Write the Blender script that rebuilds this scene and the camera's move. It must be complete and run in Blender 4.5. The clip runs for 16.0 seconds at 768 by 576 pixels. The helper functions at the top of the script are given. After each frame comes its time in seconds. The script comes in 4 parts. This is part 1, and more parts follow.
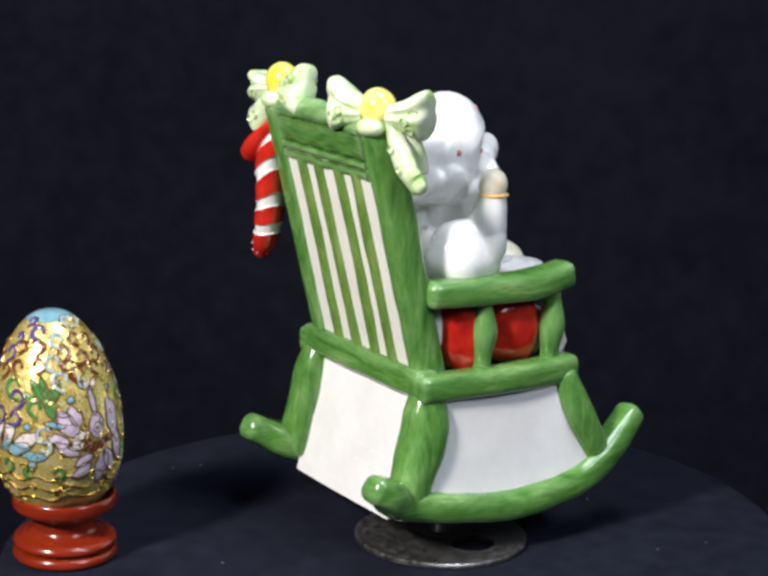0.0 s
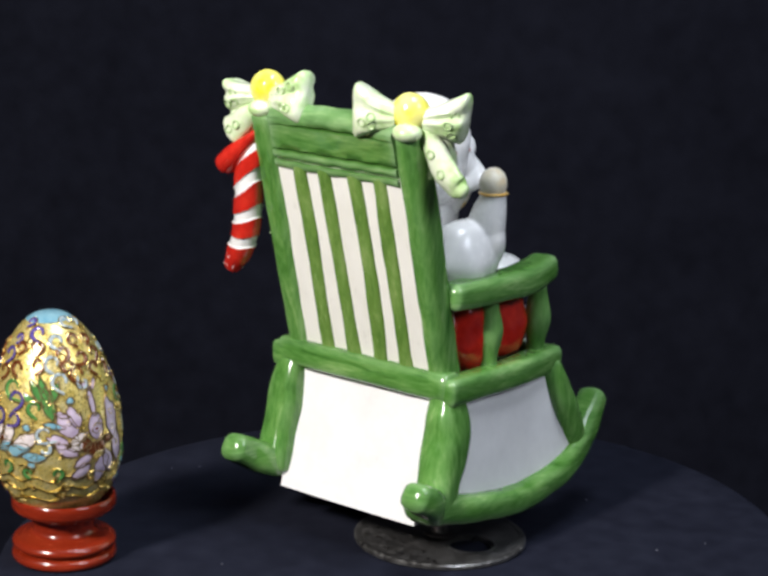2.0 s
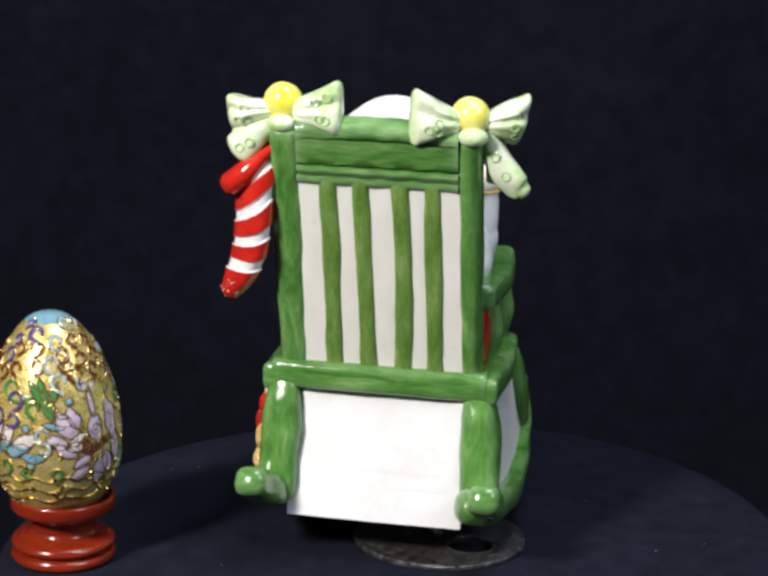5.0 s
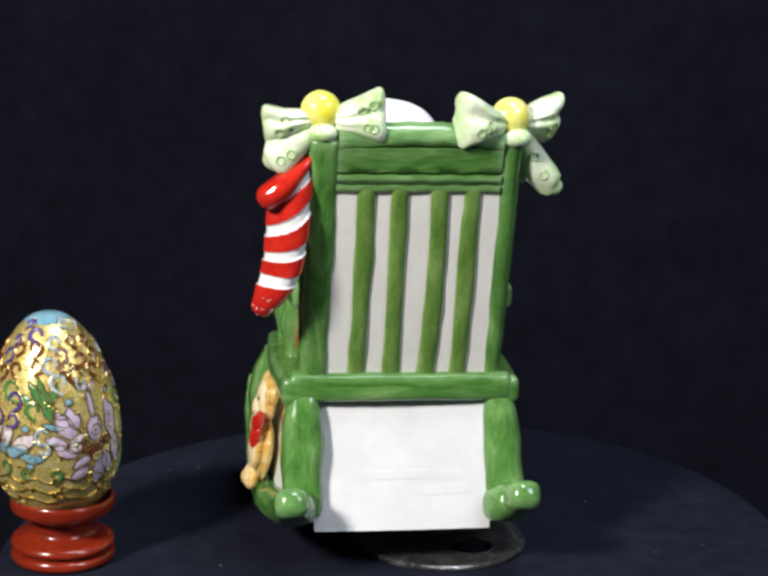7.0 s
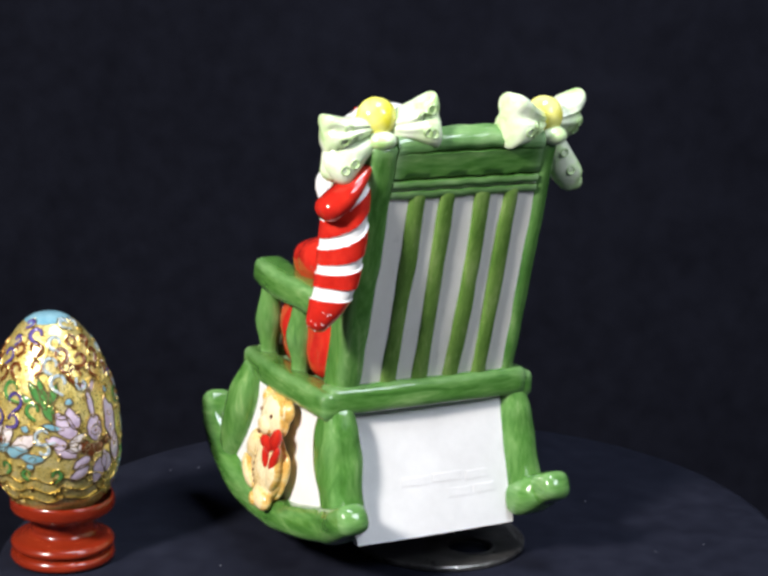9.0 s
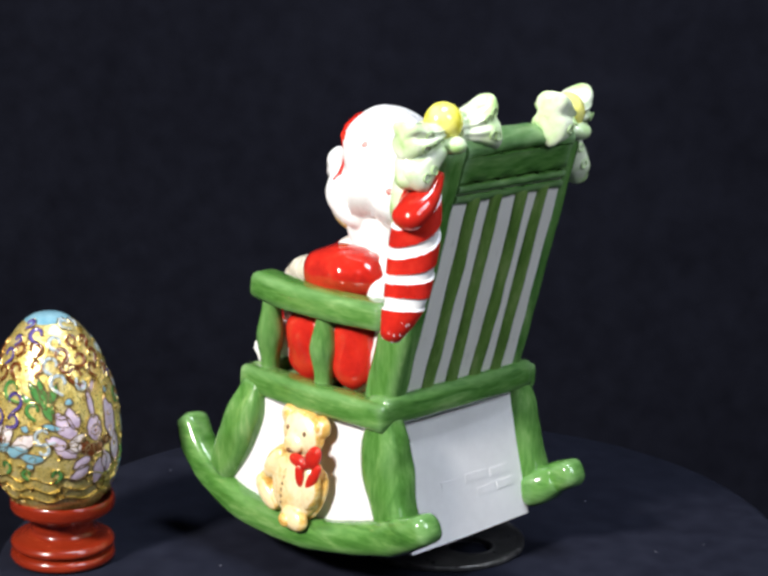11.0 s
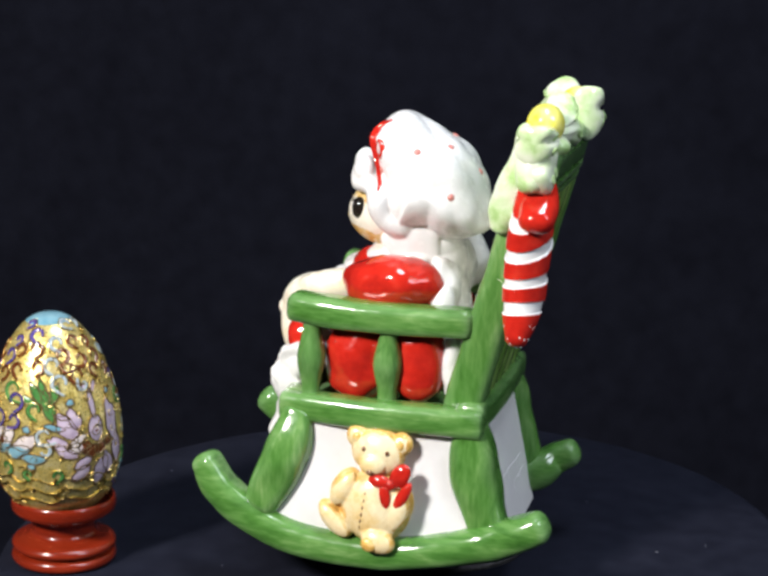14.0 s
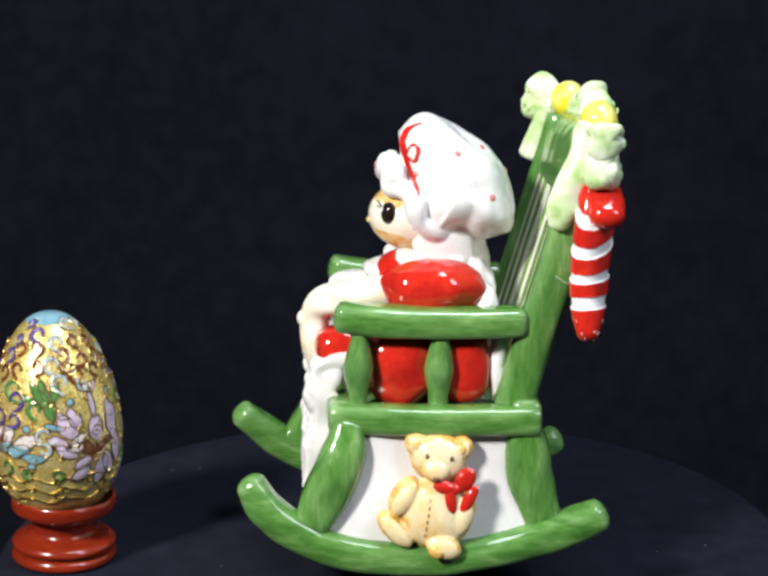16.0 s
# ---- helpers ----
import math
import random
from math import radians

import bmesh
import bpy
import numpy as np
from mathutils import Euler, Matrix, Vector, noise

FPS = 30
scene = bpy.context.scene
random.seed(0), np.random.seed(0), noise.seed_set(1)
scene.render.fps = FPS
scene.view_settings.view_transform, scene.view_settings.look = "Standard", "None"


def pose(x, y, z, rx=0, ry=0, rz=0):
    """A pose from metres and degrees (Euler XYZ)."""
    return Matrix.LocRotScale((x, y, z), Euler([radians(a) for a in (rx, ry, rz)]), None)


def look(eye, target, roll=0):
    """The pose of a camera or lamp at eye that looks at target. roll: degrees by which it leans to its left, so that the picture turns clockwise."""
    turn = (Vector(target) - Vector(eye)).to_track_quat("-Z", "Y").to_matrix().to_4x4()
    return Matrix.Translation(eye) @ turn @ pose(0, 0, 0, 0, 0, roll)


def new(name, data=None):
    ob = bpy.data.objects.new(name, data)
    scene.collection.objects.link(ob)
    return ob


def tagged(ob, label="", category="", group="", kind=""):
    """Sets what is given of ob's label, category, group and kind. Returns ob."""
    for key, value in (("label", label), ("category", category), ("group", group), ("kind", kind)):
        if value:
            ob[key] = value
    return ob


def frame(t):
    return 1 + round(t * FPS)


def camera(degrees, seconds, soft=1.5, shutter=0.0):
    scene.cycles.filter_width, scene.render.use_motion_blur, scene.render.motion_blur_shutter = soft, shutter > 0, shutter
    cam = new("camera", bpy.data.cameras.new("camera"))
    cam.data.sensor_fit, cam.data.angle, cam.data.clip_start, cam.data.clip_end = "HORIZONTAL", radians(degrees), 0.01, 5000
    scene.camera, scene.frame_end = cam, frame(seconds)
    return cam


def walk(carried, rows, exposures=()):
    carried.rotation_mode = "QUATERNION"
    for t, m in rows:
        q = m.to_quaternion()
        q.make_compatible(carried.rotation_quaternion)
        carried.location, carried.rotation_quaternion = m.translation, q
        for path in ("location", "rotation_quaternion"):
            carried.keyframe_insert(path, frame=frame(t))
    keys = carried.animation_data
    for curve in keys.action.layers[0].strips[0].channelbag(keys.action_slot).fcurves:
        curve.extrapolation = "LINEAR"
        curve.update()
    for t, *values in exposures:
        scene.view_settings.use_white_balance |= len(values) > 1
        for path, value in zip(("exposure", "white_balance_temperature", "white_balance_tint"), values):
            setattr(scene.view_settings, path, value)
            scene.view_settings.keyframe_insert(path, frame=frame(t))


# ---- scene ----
# ---- the camera ----
cam = camera(23.68, 16.0, soft=3.1)
EYE = Vector((0.0, -0.5798, 0.2242))
PX = 1 / 3740.5  # radians of sag in one step


def aim(dx, dy):
    """The camera's pose with a small sag of the tripod head."""
    yaw, pitch = radians(2.086) + dx * PX, radians(-13.389) + dy * PX
    way = Vector((-math.sin(yaw) * math.cos(pitch), math.cos(yaw) * math.cos(pitch), math.sin(pitch)))
    return look(EYE, EYE + way, 1.923)


walk(cam, [(0, aim(4.1, -4.6)), (1, aim(3.4, -4.0)), (2, aim(2.8, -2.7)), (3, aim(2.1, -2.4)), (4, aim(1.6, -2.0)),
           (5.2, aim(0.8, -1.0)), (6.4, aim(0.0, -0.2)), (9, aim(0.0, 0.0)), (11.5, aim(0.0, 0.2)), (12.3, aim(0.9, 0.4)),
           (13, aim(2.1, 0.9)), (14.2, aim(2.6, 1.0)), (15, aim(2.6, 0.8)), (16, aim(2.6, 0.2))],
     [(0, 0.0), (1.5, -0.02), (2.5, -0.08), (4, -0.18), (6.5, -0.18), (7.5, -0.05), (8.5, 0.14), (9.2, 0.20), (11.4, 0.22), (12.5, 0.05), (13.5, -0.02), (16, 0.02)])

# ---- light ----
world = bpy.data.worlds.new("world")
scene.world = world
world.use_nodes = True
world.node_tree.nodes["Background"].inputs[0].default_value = (0.55, 0.68, 1.0, 1)
world.node_tree.nodes["Background"].inputs[1].default_value = 0.05


def area(name, eye, target, size, watts, color):
    data = bpy.data.lights.new(name, "AREA")
    data.shape, data.size, data.energy, data.color = "DISK", size, watts, color
    ob = new(name, data)
    ob.matrix_world = look(eye, target)
    return ob


area("key_lamp", (-0.52, -0.68, 0.58), (0, 0, 0.07), 0.14, 14.1, (1.0, 0.965, 0.94))
area("side_lamp", (0.60, -0.50, 0.66), (0, 0, 0.07), 0.36, 4.0, (0.80, 0.87, 1.0))
area("top_lamp", (0.14, -0.16, 0.98), (0, 0, 0.05), 0.34, 6.0, (0.82, 0.89, 1.0))


# ---- materials ----
def material(name, stops, scale=(60, 60, 60), detail=4.0, rough=0.3, rough_var=0.08, metal=0.0, bump=0.1, bump_scale=900.0,
             coat=0.0, gloss=0.5, fine=0.25, distort=0.0, edge=None):
    """A surface whose colour runs over the stops by a broad and a fine noise, with relief of its own."""
    m = bpy.data.materials.new(name)
    m.use_nodes = True
    nodes, links = m.node_tree.nodes, m.node_tree.links
    b = nodes["Principled BSDF"]
    co = nodes.new("ShaderNodeTexCoord")
    mp = nodes.new("ShaderNodeMapping")
    mp.inputs["Scale"].default_value = scale
    links.new(co.outputs["Object"], mp.inputs[0])
    n1 = nodes.new("ShaderNodeTexNoise")
    n1.inputs["Scale"].default_value, n1.inputs["Detail"].default_value, n1.inputs["Distortion"].default_value = 1.0, detail, distort
    links.new(mp.outputs[0], n1.inputs["Vector"])
    n2 = nodes.new("ShaderNodeTexNoise")
    n2.inputs["Scale"].default_value, n2.inputs["Detail"].default_value = 5.0, 3.0
    links.new(mp.outputs[0], n2.inputs["Vector"])
    mix = nodes.new("ShaderNodeMix")
    mix.inputs[0].default_value = fine
    links.new(n1.outputs[0], mix.inputs[2]), links.new(n2.outputs[0], mix.inputs[3])
    ramp = nodes.new("ShaderNodeValToRGB")
    el = ramp.color_ramp.elements
    while len(el) < len(stops):
        el.new(0.5)
    for e, (at, c) in zip(el, stops):
        e.position, e.color = at, (*c, 1)
    links.new(mix.outputs[0], ramp.inputs[0])
    links.new(ramp.outputs[0], b.inputs["Base Color"])
    if edge:  # edge highlights and thin glaze, both painted as paler colour on convex edges
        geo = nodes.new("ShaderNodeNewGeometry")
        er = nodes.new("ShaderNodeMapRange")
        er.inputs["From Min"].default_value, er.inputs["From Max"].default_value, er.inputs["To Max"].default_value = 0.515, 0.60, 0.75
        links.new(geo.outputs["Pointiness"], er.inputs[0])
        pale_edge = nodes.new("ShaderNodeMath")
        pale_edge.operation = "MULTIPLY"
        links.new(er.outputs[0], pale_edge.inputs[0]), links.new(n1.outputs[0], pale_edge.inputs[1])
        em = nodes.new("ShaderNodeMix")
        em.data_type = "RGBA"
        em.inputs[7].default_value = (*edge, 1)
        links.new(pale_edge.outputs[0], em.inputs[0]), links.new(ramp.outputs[0], em.inputs[6])
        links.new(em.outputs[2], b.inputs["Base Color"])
    rr = nodes.new("ShaderNodeMapRange")
    rr.inputs["From Min"].default_value, rr.inputs["From Max"].default_value = 0.3, 0.7
    rr.inputs["To Min"].default_value, rr.inputs["To Max"].default_value = max(0.02, rough - rough_var), min(1, rough + rough_var)
    links.new(n2.outputs[0], rr.inputs[0]), links.new(rr.outputs[0], b.inputs["Roughness"])
    b.inputs["Metallic"].default_value, b.inputs["Coat Weight"].default_value, b.inputs["Coat Roughness"].default_value = metal, coat, 0.08
    b.inputs["Specular IOR Level"].default_value = gloss
    if bump:
        n3 = nodes.new("ShaderNodeTexNoise")
        n3.inputs["Scale"].default_value, n3.inputs["Detail"].default_value = bump_scale, 3.0
        links.new(co.outputs["Object"], n3.inputs["Vector"])
        bp = nodes.new("ShaderNodeBump")
        bp.inputs["Strength"].default_value, bp.inputs["Distance"].default_value = bump, 0.0004
        links.new(n3.outputs[0], bp.inputs["Height"]), links.new(bp.outputs[0], b.inputs["Normal"])
    return m


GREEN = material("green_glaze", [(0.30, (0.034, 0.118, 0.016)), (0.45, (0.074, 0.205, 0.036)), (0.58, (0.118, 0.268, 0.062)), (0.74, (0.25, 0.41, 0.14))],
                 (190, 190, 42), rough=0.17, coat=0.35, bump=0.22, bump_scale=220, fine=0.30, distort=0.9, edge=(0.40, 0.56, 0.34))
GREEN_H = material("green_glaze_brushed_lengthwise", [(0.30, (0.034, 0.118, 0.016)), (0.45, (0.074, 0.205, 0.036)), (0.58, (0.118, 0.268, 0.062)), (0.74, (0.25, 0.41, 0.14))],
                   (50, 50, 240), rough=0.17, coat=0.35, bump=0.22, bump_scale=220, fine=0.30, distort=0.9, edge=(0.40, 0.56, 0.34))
SLAT = material("olive_green_glaze", [(0.30, (0.066, 0.150, 0.022)), (0.52, (0.140, 0.255, 0.052)), (0.75, (0.26, 0.37, 0.12))],
                (260, 260, 26), rough=0.2, coat=0.3, bump=0.2, bump_scale=300, fine=0.3)
WHITE = material("white_bisque", [(0.3, (0.74, 0.73, 0.72)), (0.6, (0.82, 0.81, 0.80)), (0.8, (0.86, 0.85, 0.83))],
                 (70, 70, 70), rough=0.38, bump=0.12, bump_scale=500)
CREAM = material("cream_white_stripe", [(0.3, (0.76, 0.74, 0.67)), (0.6, (0.83, 0.81, 0.75)), (0.8, (0.87, 0.85, 0.80))],
                 (90, 90, 40), rough=0.35, bump=0.12, bump_scale=500)
CLOTHWHITE = material("white_glaze", [(0.3, (0.76, 0.75, 0.74)), (0.6, (0.84, 0.83, 0.81)), (0.8, (0.88, 0.87, 0.85))],
                      (80, 80, 80), rough=0.24, coat=0.2, bump=0.2, bump_scale=220)
RED = material("red_glaze", [(0.3, (0.36, 0.012, 0.008)), (0.55, (0.56, 0.022, 0.012)), (0.8, (0.68, 0.05, 0.025))],
               (120, 120, 120), rough=0.1, coat=0.5, bump=0.15, bump_scale=200)
DOTRED = material("faded_red_dots", [(0.3, (0.50, 0.12, 0.10)), (0.7, (0.66, 0.30, 0.26))], (400, 400, 400), rough=0.3)
PALE = material("pale_green_glaze", [(0.33, (0.34, 0.57, 0.17)), (0.45, (0.58, 0.75, 0.39)), (0.60, (0.77, 0.83, 0.63))],
                (110, 110, 110), rough=0.2, coat=0.3, bump=0.25, bump_scale=250, fine=0.2)
RING = material("moss_green_ring", [(0.3, (0.30, 0.46, 0.17)), (0.7, (0.50, 0.64, 0.34))], (500, 500, 500), rough=0.2)
YELLOW = material("yellow_glaze", [(0.40, (0.70, 0.56, 0.010)), (0.52, (0.80, 0.71, 0.03)), (0.68, (0.86, 0.81, 0.26))],
                  (75, 75, 75), rough=0.14, coat=0.4, bump=0.05, fine=0.1)
SKIN = material("cream_glaze", [(0.32, (0.78, 0.58, 0.30)), (0.44, (0.83, 0.75, 0.57)), (0.6, (0.85, 0.80, 0.68))],
                (75, 75, 75), rough=0.26, coat=0.2, bump=0.1)
OCHRE = material("ochre_wash", [(0.32, (0.54, 0.27, 0.05)), (0.48, (0.72, 0.45, 0.12)), (0.66, (0.80, 0.63, 0.32))],
                 (150, 150, 500), rough=0.26, coat=0.2, bump=0.1)
BEAR = material("honey_cream_glaze", [(0.32, (0.66, 0.40, 0.11)), (0.45, (0.78, 0.58, 0.27)), (0.60, (0.82, 0.70, 0.44))],
                (75, 75, 75), rough=0.28, coat=0.2, bump=0.25, bump_scale=400)
BLACK = material("black_glaze", [(0.3, (0.008, 0.006, 0.005)), (0.7, (0.02, 0.014, 0.01))], rough=0.08, bump=0, coat=0.5)
BROWN = material("brown_line", [(0.3, (0.12, 0.05, 0.02)), (0.7, (0.22, 0.10, 0.04))], rough=0.3, bump=0)
CRACK = material("bare_chip", [(0.3, (0.40, 0.52, 0.30)), (0.7, (0.60, 0.68, 0.48))], rough=0.5, bump=0)
STEEL = material("dull_steel", [(0.28, (0.07, 0.066, 0.062)), (0.5, (0.17, 0.165, 0.16)), (0.72, (0.30, 0.29, 0.28))],
                 (90, 90, 90), rough=0.42, rough_var=0.16, metal=0.85, bump=0.2, bump_scale=1200, fine=0.5)
TURNED = material("red_brown_lacquered_wood", [(0.3, (0.13, 0.011, 0.003)), (0.5, (0.20, 0.017, 0.005)), (0.75, (0.27, 0.030, 0.009))],
                  (40, 40, 500), rough=0.22, coat=0.3, bump=0.12, bump_scale=400)
GOLD = material("gilt_brass", [(0.30, (0.58, 0.42, 0.08)), (0.5, (0.80, 0.64, 0.20)), (0.72, (0.90, 0.80, 0.46))],
                (260, 260, 260), rough=0.32, rough_var=0.1, metal=0.62, bump=0.3, bump_scale=1100, fine=0.4, coat=0.5)
CLOTH = material("navy_black_cloth", [(0.3, (0.0072, 0.0080, 0.0146)), (0.5, (0.0108, 0.0120, 0.0208)), (0.75, (0.0160, 0.0176, 0.0288))],
                 (25, 25, 25), rough=0.95, rough_var=0.04, bump=0.7, bump_scale=1800, gloss=0.06, fine=0.6)
DROP = material("black_backdrop_cloth", [(0.3, (0.0054, 0.0057, 0.0096)), (0.5, (0.0078, 0.0083, 0.0136)), (0.75, (0.0108, 0.0116, 0.0186))],
                (14, 14, 14), rough=0.95, rough_var=0.04, bump=0.6, bump_scale=900, gloss=0.06, fine=0.6)
LINT = material("pale_lint", [(0.3, (0.10, 0.10, 0.12)), (0.7, (0.24, 0.24, 0.27))], rough=0.9, bump=0)
PLASTER = material("grey_plaster", [(0.3, (0.16, 0.16, 0.17)), (0.7, (0.22, 0.22, 0.23))], (3, 3, 3), rough=0.9, bump=0.2, bump_scale=60)


# ---- mesh helpers ----
def part(name, bm, mats, parent=None, label="", flat=False, m=None):
    """Links a bmesh as one mesh object, under parent where one is given."""
    if m is not None:
        bmesh.ops.transform(bm, matrix=m, verts=bm.verts)
    bmesh.ops.recalc_face_normals(bm, faces=bm.faces)
    me = bpy.data.meshes.new(name)
    bm.to_mesh(me)
    bm.free()
    for x in mats if isinstance(mats, (list, tuple)) else [mats]:
        me.materials.append(x)
    if not flat:
        me.polygons.foreach_set("use_smooth", [True] * len(me.polygons))
        me.set_sharp_from_angle(angle=radians(52))
    ob = new(name, me)
    if parent is not None:
        ob.parent = parent
    if label:
        tagged(ob, label)
    return ob


def spline(pts, n):
    """n points on a smooth line through pts (tuples of any length)."""
    p = [np.array(q, float) for q in pts]
    p = [2 * p[0] - p[1]] + p + [2 * p[-1] - p[-2]]
    out = []
    for i in range(n):
        u = i / (n - 1) * (len(p) - 3)
        k = min(int(u), len(p) - 4)
        f = u - k
        a, b, c, d = p[k:k + 4]
        out.append(0.5 * (2 * b + (c - a) * f + (2 * a - 5 * b + 4 * c - d) * f * f + (3 * b - a - 3 * c + d) * f ** 3))
    return out


def skin(bm, rings, mi=0, caps=True):
    """Joins closed rings of points, one after another, into a skin."""
    vs = [[bm.verts.new(p) for p in r] for r in rings]
    n = len(vs[0])
    for a, b in zip(vs, vs[1:]):
        for i in range(n):
            bm.faces.new((a[i], a[(i + 1) % n], b[(i + 1) % n], b[i])).material_index = mi
    if caps:
        bm.faces.new(vs[0][::-1]).material_index = mi
        bm.faces.new(vs[-1]).material_index = mi
    return vs


def sweep(bm, rows, side, n=16, steps=20, power=2.0, mi=0, rounded=1.0, wob=0.0, mat_at=None):
    """A rod along rows of (x, y, z, half width along side, half width across), with rounded ends."""
    pts = spline(rows, steps)
    rings, seed = [], random.random() * 50
    side = Vector(side).normalized()
    ends = [(0.35, 0.94), (0.72, 0.70), (0.93, 0.36)] if rounded else []
    seq = []
    for k, (d, s) in reversed(list(enumerate(ends))):
        seq.append((0, -d, s))
    seq += [(i, 0, 1) for i in range(steps)]
    for d, s in ends:
        seq.append((steps - 1, d, s))
    for i, d, s in seq:
        a, b = pts[max(i - 1, 0)], pts[min(i + 1, steps - 1)]
        way = Vector((b - a)[:3]).normalized()
        s1 = (side - way * side.dot(way)).normalized()
        s2 = way.cross(s1)
        c = Vector(pts[i][:3]) + way * d * min(pts[i][3], pts[i][4]) * rounded
        ring = []
        for k in range(n):
            t = 2 * math.pi * k / n
            x, y = math.cos(t), math.sin(t)
            q = (abs(x) ** power + abs(y) ** power) ** (-1 / power)
            w = 1 + wob * noise.noise(Vector((c.x * 0.11 + x + seed, c.y * 0.11 + y, c.z * 0.11)))
            ring.append(c + (s1 * x * pts[i][3] + s2 * y * pts[i][4]) * q * s * w)
        rings.append(ring)
    vs = skin(bm, rings, mi)
    if mat_at:
        for f in {f for r in vs for v in r for f in v.link_faces}:
            f.material_index = mat_at(f.calc_center_median())
    return vs


def blob(bm, c, r, turn=(0, 0, 0), sub=3, amp=0.0, freq=0.1, mi=0, power=2.0):
    """A rounded lump at c with half axes r, turned by degrees, with an uneven skin."""
    made = bmesh.ops.create_icosphere(bm, subdivisions=sub, radius=1.0)["verts"]
    m = pose(*c, *turn)
    seed = Vector((random.random() * 40, 3, 7))
    for v in made:
        p = v.co.copy()
        if power != 2.0:
            p *= (abs(p.x) ** power + abs(p.y) ** power + abs(p.z) ** power) ** (-1 / power)
        q = Vector((p.x * r[0], p.y * r[1], p.z * r[2]))
        v.co = m @ (q * (1 + amp * noise.noise(q * freq + seed)))
    for f in {f for v in made for f in v.link_faces}:
        f.material_index = mi
    return made


def fuse(into, bm, voxel, smooth, mi):
    """Melts overlapping lumps into one skin, as a cast body is, and adds it to another mesh."""
    me = bpy.data.meshes.new("lumps")
    bm.to_mesh(me)
    bm.free()
    ob = new("lumps", me)
    r = ob.modifiers.new("melt", "REMESH")
    r.mode, r.voxel_size = "VOXEL", voxel
    q = ob.modifiers.new("smooth", "SMOOTH")
    q.factor, q.iterations = 0.5, smooth
    out = bpy.data.meshes.new_from_object(ob.evaluated_get(bpy.context.evaluated_depsgraph_get()))
    out.polygons.foreach_set("material_index", [mi] * len(out.polygons))
    into.from_mesh(out)
    bpy.data.objects.remove(ob)
    bpy.data.meshes.remove(me)
    bpy.data.meshes.remove(out)


def lathe(bm, profile, n=48, mi=0):
    """A turned body from (radius, height) pairs."""
    return skin(bm, [[(r * math.cos(2 * math.pi * k / n), r * math.sin(2 * math.pi * k / n), z) for k in range(n)] for r, z in profile], mi)


def slab(bm, corners, depth, mi=0, cuts=6, bend=None):
    """A plate over four corners (in turn round it), cut into a grid, with thickness towards depth."""
    a, b, c, d = [Vector(p) for p in corners]
    depth = Vector(depth)
    layers = []
    for off in (Vector(), depth):
        g = []
        for i in range(cuts + 1):
            row = []
            for j in range(cuts + 1):
                u, v = i / cuts, j / cuts
                p = (a * (1 - u) + b * u) * (1 - v) + (d * (1 - u) + c * u) * v + off
                row.append(bm.verts.new(p + (bend(u, v) if bend else Vector())))
            g.append(row)
        layers.append(g)
    for k, g in enumerate(layers):
        for i in range(cuts):
            for j in range(cuts):
                q = (g[i][j], g[i + 1][j], g[i + 1][j + 1], g[i][j + 1])
                bm.faces.new(q if k else q[::-1]).material_index = mi
    f, g = layers
    rim = [(i, 0) for i in range(cuts)] + [(cuts, j) for j in range(cuts)] + [(i, cuts) for i in range(cuts, 0, -1)] + [(0, j) for j in range(cuts, 0, -1)]
    for (i, j), (k, l) in zip(rim, rim[1:] + rim[:1]):
        bm.faces.new((f[i][j], f[k][l], g[k][l], g[i][j])).material_index = mi


